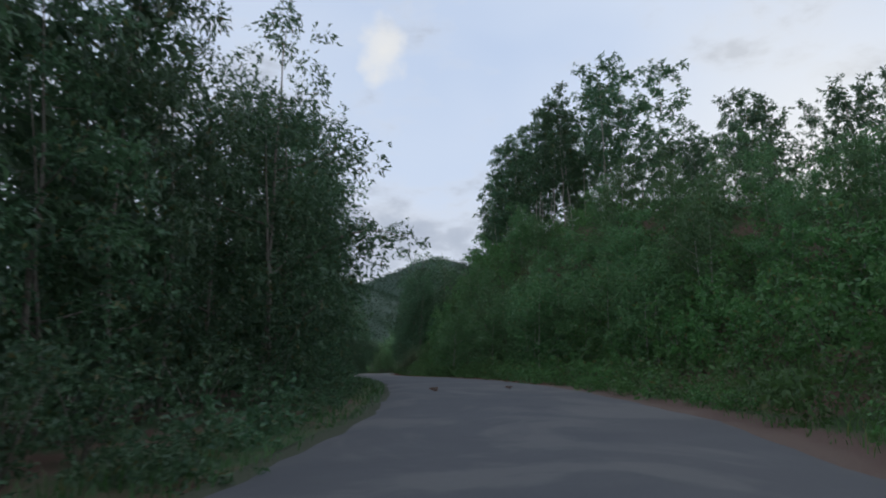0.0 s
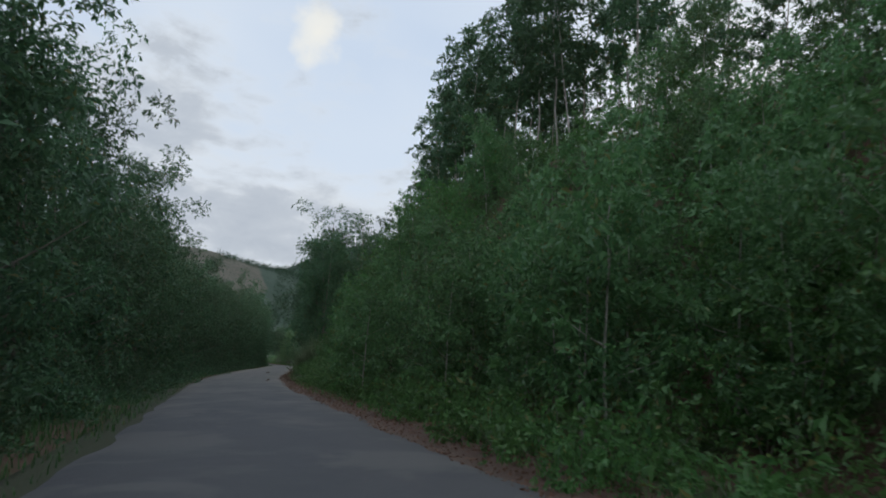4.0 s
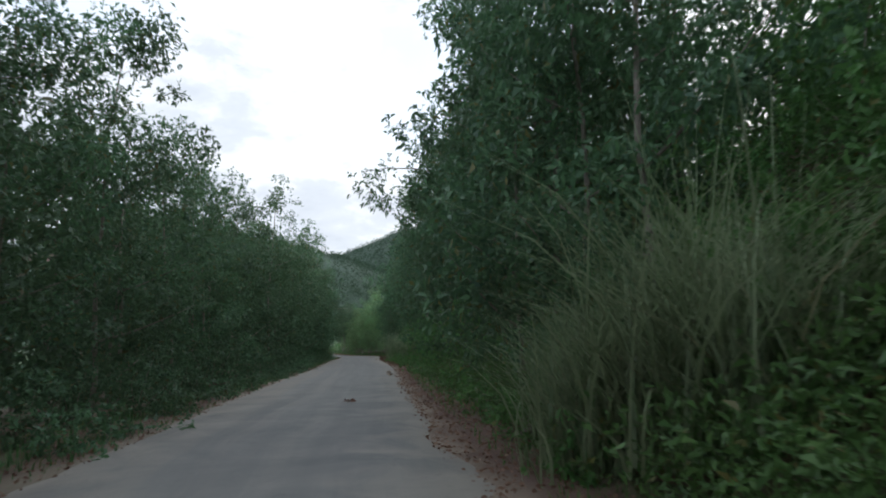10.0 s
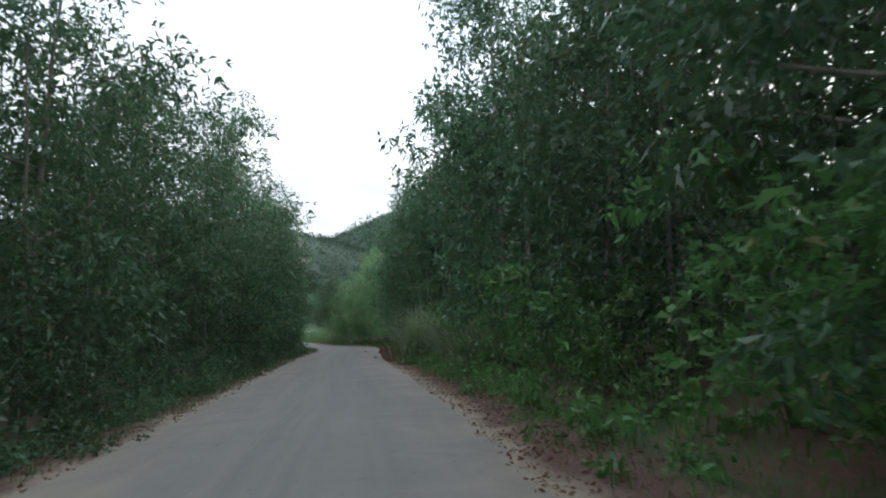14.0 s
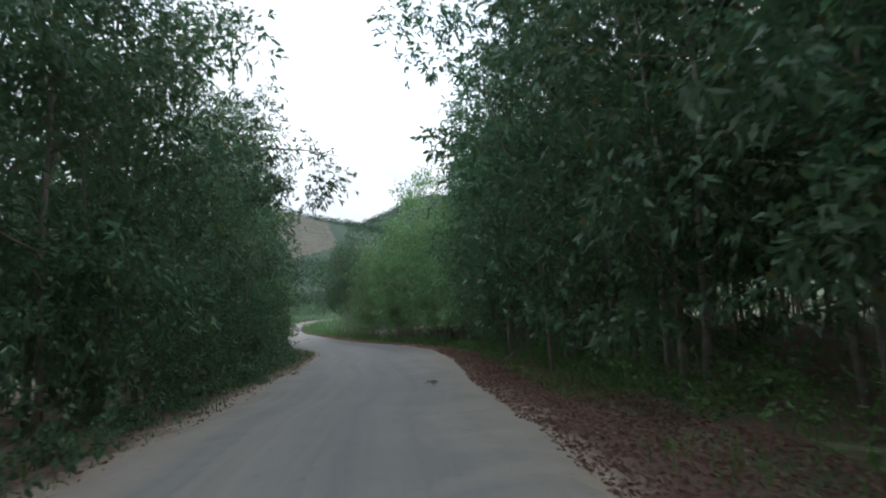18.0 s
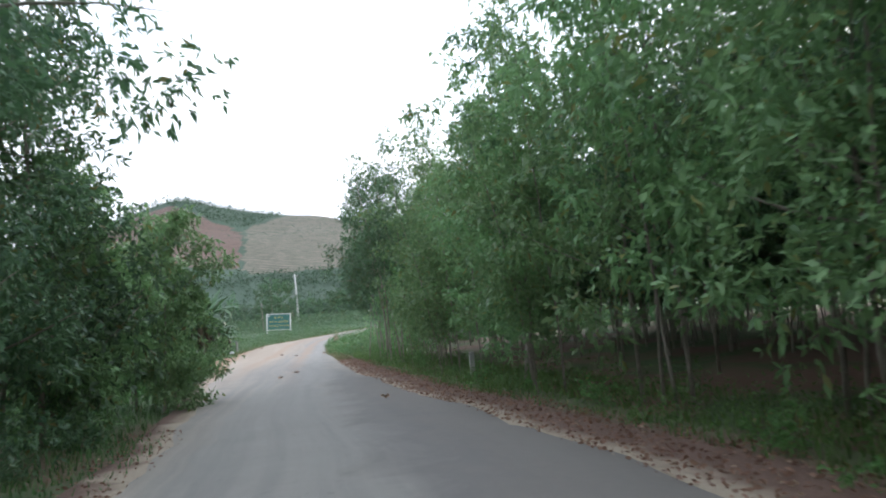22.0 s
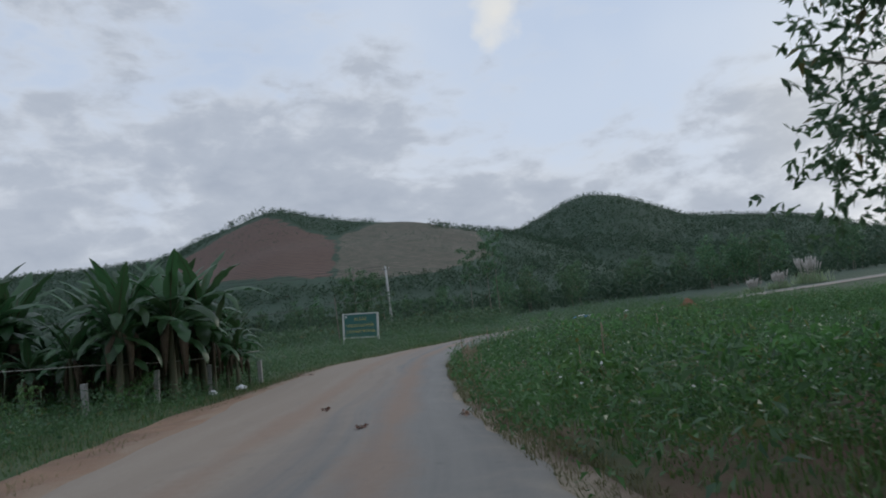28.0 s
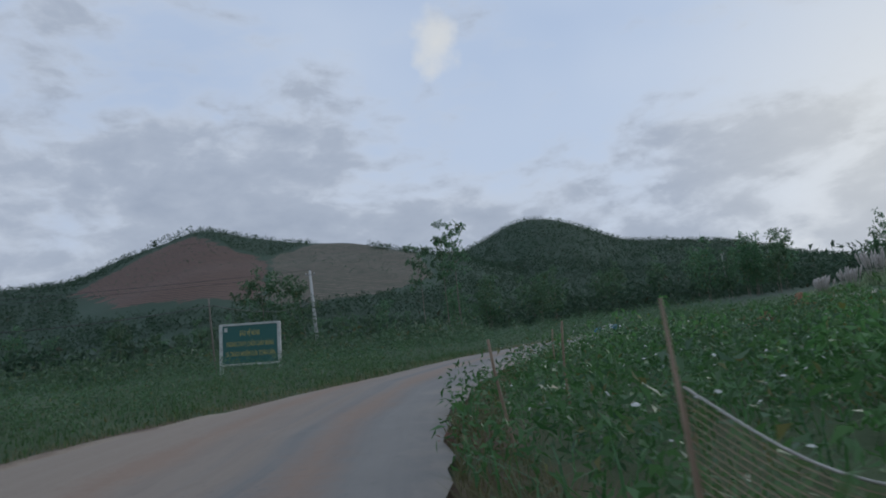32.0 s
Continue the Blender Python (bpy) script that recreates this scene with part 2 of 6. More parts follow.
def road_material():
    m, t, p = material("worn_road_surface", 0.82)
    at = world_place(t)
    uv = t.nodes.new("ShaderNodeUVMap").outputs[0]
    sep = t.nodes.new("ShaderNodeSeparateXYZ")
    t.links.new(uv, sep.inputs[0])
    along, across = sep.outputs[0], sep.outputs[1]      # metres along the road, metres off the lane line
    far = noise_node(t, at, 0.11, 4.0, 0.6, 0.5).outputs[0]
    mid = noise_node(t, at, 0.9, 5.0, 0.62, 0.6).outputs[0]
    grain = noise_node(t, at, 95.0, 3.0, 0.75).outputs[0]
    spot = noise_node(t, at, 7.0, 4.0, 0.6, 0.4).outputs[0]
    tar = mix_node(t, mid, (0.075, 0.076, 0.082), (0.122, 0.121, 0.124))
    pale = mix_node(t, mid, (0.225, 0.209, 0.184), (0.31, 0.287, 0.252))
    col = mix_node(t, ramp_node(t, math_node(t, "ADD", math_node(t, "DIVIDE", along, 200.0), math_node(t, "MULTIPLY", math_node(t, "SUBTRACT", mid, 0.5), 0.25)), [(0.16, 0.0), (0.38, 1.0)]), tar, pale)
    # two worn wheel tracks, wandering a little
    drift = noise_node(t, at, 0.13, 2.0).outputs[0]
    u = math_node(t, "ADD", across, math_node(t, "MULTIPLY", math_node(t, "SUBTRACT", drift, 0.5), 1.2))
    streak = t.nodes.new("ShaderNodeCombineXYZ")
    t.links.new(math_node(t, "MULTIPLY", along, 0.025), streak.inputs[0])
    t.links.new(u, streak.inputs[1])
    worn = noise_node(t, streak.outputs[0], 2.2, 5.0, 0.65).outputs[0]
    col = mix_node(t, math_node(t, "MULTIPLY", ramp_node(t, worn, [(0.42, 0.0), (0.64, 1.0)]), 0.28), col, (0.10, 0.097, 0.097))
    patch = ramp_node(t, noise_node(t, at, 0.33, 5.0, 0.6, 0.8).outputs[0], [(0.5, 0.0), (0.58, 1.0)])
    col = mix_node(t, math_node(t, "MULTIPLY", patch, 0.35), col, (0.24, 0.225, 0.2))
    # sand washed onto both sides and between the wheel tracks
    d = math_node(t, "ABSOLUTE", math_node(t, "ADD", u, 0.75))
    d = math_node(t, "ADD", d, math_node(t, "MULTIPLY", math_node(t, "SUBTRACT", mid, 0.5), 3.2))
    side = math_node(t, "MULTIPLY", ramp_node(t, math_node(t, "DIVIDE", d, 4.0), [(0.28, 0.0), (0.62, 1.0)]), 0.85)
    dusty = ramp_node(t, math_node(t, "DIVIDE", along, 200.0), [(0.16, 0.06), (0.3, 0.45), (0.5, 0.85), (0.62, 0.75), (0.72, 0.4), (0.84, 0.7)])
    sand = mix_node(t, spot, (0.36, 0.29, 0.21), (0.48, 0.40, 0.30))
    col = mix_node(t, math_node(t, "MULTIPLY", side, dusty), col, sand)
    # red earth carried on near the sign, drawn out along the wheel tracks
    red = ramp_node(t, math_node(t, "DIVIDE", math_node(t, "ABSOLUTE", math_node(t, "SUBTRACT", along, 190.0)), 60.0), [(0.2, 1.0), (0.6, 0.0)])
    blur = math_node(t, "ADD", u, math_node(t, "MULTIPLY", math_node(t, "SUBTRACT", worn, 0.5), 4.5))
    left = ramp_node(t, math_node(t, "DIVIDE", blur, -4.0), [(0.12, 0.0), (0.5, 1.0)])
    earth = mix_node(t, worn, (0.26, 0.175, 0.115), (0.40, 0.295, 0.21))
    col = mix_node(t, math_node(t, "MULTIPLY", math_node(t, "MULTIPLY", red, left), 0.55), col, earth)
    track = t.nodes.new("ShaderNodeCombineXYZ")
    t.links.new(math_node(t, "MULTIPLY", along, 0.03), track.inputs[0])
    t.links.new(math_node(t, "ADD", u, math_node(t, "MULTIPLY", mid, 0.5)), track.inputs[1])
    ruts = ramp_node(t, noise_node(t, track.outputs[0], 1.7, 6.0, 0.6).outputs[0], [(0.46, 0.0), (0.56, 1.0)])
    loose = ramp_node(t, math_node(t, "DIVIDE", along, 200.0), [(0.25, 0.0), (0.42, 0.35), (0.8, 0.3), (0.88, 0.3), (1.0, 0.3)])
    col = mix_node(t, math_node(t, "MULTIPLY", ruts, math_node(t, "MULTIPLY", loose, left)), col, mix_node(t, spot, (0.34, 0.27, 0.2), (0.47, 0.39, 0.30)))
    # darker strip along the right side through the bend
    dark_side = ramp_node(t, math_node(t, "ADD", across, math_node(t, "MULTIPLY", math_node(t, "SUBTRACT", mid, 0.5), 2.2)), [(0.3, 0.0), (2.0, 0.6)])
    bend = ramp_node(t, math_node(t, "DIVIDE", math_node(t, "ABSOLUTE", math_node(t, "SUBTRACT", along, 147.0)), 20.0), [(0.45, 1.0), (0.8, 0.0)])
    col = mix_node(t, math_node(t, "MULTIPLY", dark_side, bend), col, mix_node(t, spot, (0.062, 0.058, 0.058), (0.10, 0.095, 0.092)))
    wander = math_node(t, "MULTIPLY", math_node(t, "SUBTRACT", noise_node(t, at, 0.35, 3.0).outputs[0], 0.5), 0.9)
    near_track = math_node(t, "MINIMUM", math_node(t, "ABSOLUTE", math_node(t, "ADD", across, 2.7)), math_node(t, "ABSOLUTE", math_node(t, "ADD", across, 0.6)))
    near_track = math_node(t, "ADD", near_track, math_node(t, "ADD", wander, math_node(t, "MULTIPLY", math_node(t, "SUBTRACT", spot, 0.5), 0.5)))
    col = mix_node(t, math_node(t, "MULTIPLY", ramp_node(t, near_track, [(0.05, 0.75), (0.5, 0.0)]), red), col, mix_node(t, spot, (0.27, 0.165, 0.105), (0.40, 0.27, 0.185)))
    col = mix_node(t, ramp_node(t, spot, [(0.62, 0.0), (0.72, 0.35)]), col, (0.10, 0.09, 0.08))
    col = mix_node(t, math_node(t, "MULTIPLY", grain, 0.4), col, (0.05, 0.05, 0.05))
    t.links.new(col, p.inputs["Base Color"])
    bump(t, p, math_node(t, "ADD", math_node(t, "MULTIPLY", grain, 0.5), spot), 0.35, 0.012)
    return m


ROAD = road_material()


def shoulder_material():
    m, t, p = material("road_shoulder", 0.95)
    at = world_place(t)
    uv = t.nodes.new("ShaderNodeUVMap").outputs[0]
    sep = t.nodes.new("ShaderNodeSeparateXYZ")
    t.links.new(uv, sep.inputs[0])
    along = sep.outputs[0]                            # metres along, then metres out from the edge, 10 more on the right
    right = math_node(t, "GREATER_THAN", sep.outputs[1], 5.0)
    out = math_node(t, "SUBTRACT", sep.outputs[1], math_node(t, "MULTIPLY", right, 10.0))
    n1 = noise_node(t, at, 0.7, 5.0, 0.6, 0.5).outputs[0]
    n2 = noise_node(t, at, 22.0, 4.0, 0.7).outputs[0]
    litter = mix_node(t, n2, (0.075, 0.043, 0.033), (0.19, 0.115, 0.082))
    sand = mix_node(t, n2, (0.25, 0.20, 0.15), (0.42, 0.35, 0.26))
    moss = mix_node(t, n2, (0.04, 0.065, 0.025), (0.09, 0.125, 0.045))
    d = math_node(t, "ADD", out, math_node(t, "MULTIPLY", math_node(t, "SUBTRACT", n1, 0.5), 1.6))
    sand = mix_node(t, ramp_node(t, math_node(t, "DIVIDE", along, 200.0), [(0.2, 0.85), (0.45, 0.0)]), sand, litter)
    col = mix_node(t, ramp_node(t, d, [(0.05, 0.0), (0.45, 1.0)]), sand, litter)
    col = mix_node(t, ramp_node(t, math_node(t, "DIVIDE", d, 2.0), [(0.45, 0.0), (0.75, 0.85)]), col, moss)
    # shade of the left canopy, painted into the shoulder's first stretch
    canopy_shade = math_node(t, "MULTIPLY", math_node(t, "SUBTRACT", 1.0, right), ramp_node(t, math_node(t, "DIVIDE", along, 200.0), [(0.2, 0.85), (0.36, 0.0)]))
    col = mix_node(t, canopy_shade, col, mix_node(t, n2, (0.03, 0.045, 0.022), (0.065, 0.085, 0.04)))
    red = ramp_node(t, math_node(t, "DIVIDE", math_node(t, "ABSOLUTE", math_node(t, "SUBTRACT", along, 178.0)), 30.0), [(0.25, 1.0), (0.7, 0.0)])
    red = math_node(t, "MULTIPLY", red, math_node(t, "SUBTRACT", 1.0, right))
    col = mix_node(t, math_node(t, "MULTIPLY", red, ramp_node(t, n1, [(0.3, 0.4), (0.6, 1.0)])), col, mix_node(t, n2, (0.20, 0.11, 0.065), (0.36, 0.235, 0.15)))
    t.links.new(col, p.inputs["Base Color"])
    bump(t, p, n2, 0.8, 0.03)
    return m


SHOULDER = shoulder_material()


def ground_material():
    """Earth under litter, weeds and cut hillside; the clearings on the hill have their own outline in the plan."""
    m, t, p = material("ground_cover", 0.95)
    at = world_place(t)
    sep = t.nodes.new("ShaderNodeSeparateXYZ")
    t.links.new(at, sep.inputs[0])
    x, y, z = sep.outputs
    n1 = noise_node(t, at, 0.35, 5.0, 0.6, 0.4).outputs[0]
    n2 = noise_node(t, at, 9.0, 5.0, 0.7).outputs[0]
    n3 = noise_node(t, at, 0.02, 5.0, 0.6, 0.3).outputs[0]
    n4 = noise_node(t, at, 0.12, 5.0, 0.7, 0.3).outputs[0]
    earth = mix_node(t, n2, (0.085, 0.045, 0.03), (0.15, 0.085, 0.055))
    weed = mix_node(t, n2, (0.028, 0.058, 0.018), (0.068, 0.105, 0.035))
    near = mix_node(t, ramp_node(t, n1, [(0.42, 0.0), (0.58, 1.0)]), earth, weed)
    attr = t.nodes.new("ShaderNodeAttribute")
    attr.attribute_name = "cover"
    sc = t.nodes.new("ShaderNodeSeparateColor")
    t.links.new(attr.outputs["Color"], sc.inputs[0])
    near = mix_node(t, math_node(t, "MULTIPLY", sc.outputs[2], 0.92), near, weed)
    forest = mix_node(t, n4, (0.024, 0.05, 0.032), (0.05, 0.088, 0.05))
    forest = mix_node(t, ramp_node(t, n3, [(0.4, 0.0), (0.65, 0.5)]), forest, (0.032, 0.052, 0.026))
    far = ramp_node(t, math_node(t, "DIVIDE", y, 1000.0), [(0.205, 0.0), (0.25, 1.0)])
    col = mix_node(t, far, near, forest)
    # terraces cut along the slope
    terr = t.nodes.new("ShaderNodeTexWave")
    terr.wave_type, terr.bands_direction = "BANDS", "Z"
    terr.inputs["Scale"].default_value, terr.inputs["Distortion"].default_value = 0.23, 5.0
    terr.inputs["Detail"].default_value, terr.inputs["Detail Scale"].default_value = 4.0, 0.35
    t.links.new(at, terr.inputs["Vector"])
    red = mix_node(t, terr.outputs[1], (0.055, 0.034, 0.026), (0.165, 0.102, 0.075))
    red = mix_node(t, ramp_node(t, n4, [(0.45, 0.0), (0.75, 0.6)]), red, (0.13, 0.085, 0.06))
    tan = mix_node(t, terr.outputs[1], (0.06, 0.058, 0.038), (0.20, 0.165, 0.125))
    tan = mix_node(t, ramp_node(t, n4, [(0.4, 0.0), (0.7, 0.7)]), tan, (0.05, 0.065, 0.035))
    wob = math_node(t, "MULTIPLY", math_node(t, "SUBTRACT", n4, 0.5), 1.1)
    col = mix_node(t, ramp_node(t, math_node(t, "ADD", sc.outputs[0], wob), [(0.45, 0.0), (0.55, 1.0)]), col, red)
    col = mix_node(t, ramp_node(t, math_node(t, "ADD", sc.outputs[1], wob), [(0.45, 0.0), (0.55, 1.0)]), col, tan)
    t.links.new(col, p.inputs["Base Color"])
    bump(t, p, n2, 0.6, 0.05)
    return m


GROUND = ground_material()


# ---- plan: the lane line and the land ----
LINE = [(-30, -40, -3.6), (-19.3, -10, -3.45), (-15.9, 0, -2.89), (-13.7, 10, -2.73), (-13, 20, -2.83), (-13, 30, -3.11), (-13.3, 40, -3.49),
        (-13.6, 50, -3.85), (-13.6, 60, -4.21), (-13, 70, -4.55), (-12.3, 80, -4.89), (-11.6, 90, -5.25), (-11.3, 100, -5.64), (-11, 110,
        -6.04), (-10.4, 120, -6.44), (-10.1, 130, -6.86), (-10.7, 140, -7.26), (-12.5, 150, -7.69), (-14.1, 160, -7.92), (-15.6, 170,
        -8.16),
        (-16.9, 180, -8.42), (-18.0, 190, -8.42), (-18.3, 196, -8.38), (-17.2, 203, -8.22), (-14.2, 209.5, -8.05),
        (-8.6, 215.6, -7.88), (0, 221, -7.6), (12, 226.5, -7.2), (30, 233, -6.5), (60, 243, -5.4), (110, 258, -4.2)]


def smooth_line(points, step=0.5):
    """A smooth curve through the plan's points, sampled every half metre; returns places and arc lengths."""
    p = np.array(points, float)
    out = []
    for i in range(len(p) - 1):
        a, b = p[max(i - 1, 0)], p[min(i + 2, len(p) - 1)]
        n = max(2, int(np.linalg.norm(p[i + 1] - p[i]) / step))
        u = np.linspace(0, 1, n, endpoint=False)[:, None]
        m0, m1 = (p[i + 1] - a) / 2, (b - p[i]) / 2
        out.append((2 * u**3 - 3 * u**2 + 1) * p[i] + (u**3 - 2 * u**2 + u) * m0 + (-2 * u**3 + 3 * u**2) * p[i + 1] + (u**3 - u**2) * m1)
    c = np.vstack(out)
    s = np.r_[0, np.cumsum(np.linalg.norm(np.diff(c[:, :2], axis=0), axis=1))]
    i0 = np.argmin(np.abs(c[:, 1]))
    return c, s - s[i0]


ROADLINE, ROADS = smooth_line(LINE)
tang = np.gradient(ROADLINE[:, :2], axis=0)
tang /= np.linalg.norm(tang, axis=1)[:, None]
SIDE = np.c_[tang[:, 1], -tang[:, 0]]        # to the right


def interp(s, pairs):
    a = np.array(pairs, float)
    return np.interp(s, a[:, 0], a[:, 1])


def road_left(s):
    return interp(s, [(-40, 2.8), (0, 2.7), (12, 2.15), (24, 2.1), (34, 2.5), (52, 2.95), (80, 3.2), (105, 2.9), (122, 2.8), (130, 2.6), (138, 2.15), (148, 2.1), (154, 2.6), (159, 3.2), (170, 3.9), (176, 4.8), (186, 5.6), (197, 5.2), (205, 2.6), (225, 1.9), (400, 1.8)])


def road_right(s):
    return interp(s, [(-40, 3.0), (10, 3.3), (19, 2.9), (30, 1.9), (42, 1.35), (75, 1.3), (100, 1.6), (122, 1.8), (135, 2.7), (148, 2.6), (160, 1.5), (172, 1.1), (178, 0.7), (190, 0.55), (198, 0.95), (206, 1.6), (225, 1.9), (400, 1.8)])


def hill_height(s):
    return interp(s, [(-40, 3), (0, 3.8), (18, 6.2), (30, 9.0), (40, 10.4), (52, 10.2), (62, 6.6), (75, 3.8), (90, 2.6), (105, 1.2), (125, 0.5), (150, 0.3), (172, 0.3), (182, 0.1), (190, -0.1), (205, -0.25), (235, -0.3), (400, 0)])


def step01(v):
    v = np.clip(v, 0, 1)
    return v * v * (3 - 2 * v)


# far ridges: bearing from the bend in degrees (left positive), height; the crest stands at the distance given
HILL_EYE = (-17.4, 186.2)
FRONT_RIDGE = (600, [(-60, -6), (-14, 10), (-8, 48), (-2, 70), (3, 82), (7.6, 93), (11.2, 98), (14.2, 100.5), (18.4, 111), (20.4, 114.5), (21.6, 110), (24, 100.5), (26.4, 92.5), (28, 84), (30.8, 73), (34.8, 68), (45, 60), (60, 40), (90, 20)])
BACK_RIDGE = (950, [(-90, 5), (-50, 10), (-40, 20), (-35.6, 32), (-31, 52), (-25.3, 84), (-20.5, 99), (-18, 103), (-16, 112), (-15, 122), (-13.5, 138), (-12.2, 147), (-10.8, 156), (-9.3, 159.5), (-8, 158), (-6.8, 151), (-4.3, 130), (-1.6, 114), (3, 100), (10, 90), (30, 60), (90, 30)])


# how high the clearings reach on the front hill: bearing, rise
CROWN_AT, CROWN_UP = [-2, 9, 11.2, 13.3, 15.3, 18, 20.5, 21.5, 24.5, 30], [9, 9.9, 9.75, 9.2, 8.7, 9.9, 11.0, 11.0, 9.8, 6.9]


def ridge_height(x, y, ridge):
    crest, profile = ridge
    px, py = x - HILL_EYE[0], y - HILL_EYE[1]
    b, r = np.degrees(np.arctan2(-px, py)), np.hypot(px, py)
    p = np.array(profile, float)
    top = sum(np.interp(b + d, p[:, 0], p[:, 1]) for d in (-0.8, 0, 0.8)) / 3
    u = r / crest
    up = np.clip((u - 0.36) / 0.64, 0, 1)
    up = 0.75 * up ** 1.25 + 0.25 * step01(up)
    return np.where(u < 1, up, np.exp(-((u - 1) * 1.9) ** 2)) * (top + 7) * (np.abs(b) < 91)


def near_road(x, y):
    """Arc length, distance to the right and height of the lane line nearest to each place."""
    x, y = np.atleast_1d(np.asarray(x, float)), np.atleast_1d(np.asarray(y, float))
    s, lat, z = np.empty(x.size), np.empty(x.size), np.empty(x.size)
    for k in range(0, x.size, 4000):
        dx, dy = x[k:k + 4000, None] - ROADLINE[:, 0], y[k:k + 4000, None] - ROADLINE[:, 1]
        i = np.argmin(dx * dx + dy * dy, axis=1)
        r = np.arange(i.size)
        s[k:k + 4000], z[k:k + 4000] = ROADS[i], ROADLINE[i, 2]
        lat[k:k + 4000] = np.sign(dx[r, i] * SIDE[i, 0] + dy[r, i] * SIDE[i, 1]) * np.hypot(dx[r, i], dy[r, i])
    return s, lat, z


def ripple(x, y):
    return 0.5 * np.sin(0.9 * x + 1.3 * np.sin(0.37 * y)) * np.sin(0.7 * y + 0.8 * np.sin(0.5 * x)) + 0.5 * np.sin(2.1 * x + 0.4) * np.sin(1.7 * y + np.sin(0.9 * x))


def land(x, y):
    """Height of the ground sheet."""
    x, y = np.atleast_1d(np.asarray(x, float)), np.atleast_1d(np.asarray(y, float))
    s, lat, z = near_road(x, y)
    right = lat - road_right(s)
    left = -lat - road_left(s)
    out = np.maximum(np.maximum(right, left), 0)
    h = np.where(right > 0, step01((right - interp(s, [(0, 1.2), (20, 2.2), (28, 3.4), (40, 3.6), (46, 1.8), (54, 0.9), (75, 0.9)])) / interp(s, [(0, 11), (28, 9), (38, 8.5), (58, 7.5), (75, 9), (100, 10)])) * hill_height(s), 0.0)
    h = h - np.where(left > 0, step01((left - 1.0) / 9.0) * interp(s, [(0, 0.7), (145, 0.7), (160, 0.15), (185, 0.0), (205, -0.3), (400, -0.3)]), 0.0)
    h = h + 0.07 * ripple(x, y) * step01(out / 2.0) - 0.07
    fade = 1 - step01((np.hypot(x + 12, np.maximum(y - 150, 0) * 0.55) - 110) / 220)
    h = z * 1.0 * fade + (1 - fade) * -6.8 + h * fade
    a, b = ridge_height(x, y, FRONT_RIDGE), ridge_height(x, y, BACK_RIDGE)
    hill = np.maximum(a, b)
    far = step01((y - 330) / 200) * step01(hill / 25)
    h = h + hill + far * 1.6 * (np.sin(x / 31 + 1.2 * np.sin(y / 60)) * np.sin(y / 43 + 0.7) + 0.5 * np.sin(x / 13 + 2) * np.sin(y / 17))
    return h


def at_road(s, lat):
    """World place on the ground at arc length s, lat metres to the right of the lane line."""
    i = min(int(np.searchsorted(ROADS, s)), len(ROADS) - 1)
    x, y = ROADLINE[i, :2] + SIDE[i] * lat
    return float(x), float(y), float(land(x, y)[0])


def mesh_of(name, verts, faces, mats, mat_index=None, smooth=False):
    me = bpy.data.meshes.new(name)
    me.from_pydata([tuple(v) for v in verts] if not isinstance(verts, np.ndarray) else verts.tolist(), [], faces if isinstance(faces, list) else faces.tolist())
    for m in mats if isinstance(mats, (list, tuple)) else [mats]:
        me.materials.append(m)
    if mat_index is not None:
        me.polygons.foreach_set("material_index", mat_index)
    if smooth:
        me.polygons.foreach_set("use_smooth", [True] * len(me.polygons))
    me.update()
    return me


def shoulder_right(s):
    return interp(s, [(0, 1.8), (60, 1.6), (110, 1.8), (150, 1.9), (160, 1.6), (166, 1.0), (172, 0.55), (185, 0.5)])


def shoulder_left(s):
    return interp(s, [(0, 0.35), (20, 0.5), (60, 1.0), (140, 0.8), (162, 0.5), (171, 0.5), (176, 1.5), (183, 1.5), (187, 0.7), (192, 0.5), (200, 0.5)])


def under_shoulder(x, y):
    """The ground sheet dips a little below the loose earth of the shoulders."""
    s, lat, _ = near_road(x, y)
    a = np.where(lat > 0, lat - road_right(s), -lat - road_left(s))
    w = np.where(lat > 0, shoulder_right(s) * (s < 184), shoulder_left(s) * (s < 199))
    return 0.14 * step01((a + 1.0) / 0.5) * step01((w - 0.1 - a) / 0.5)


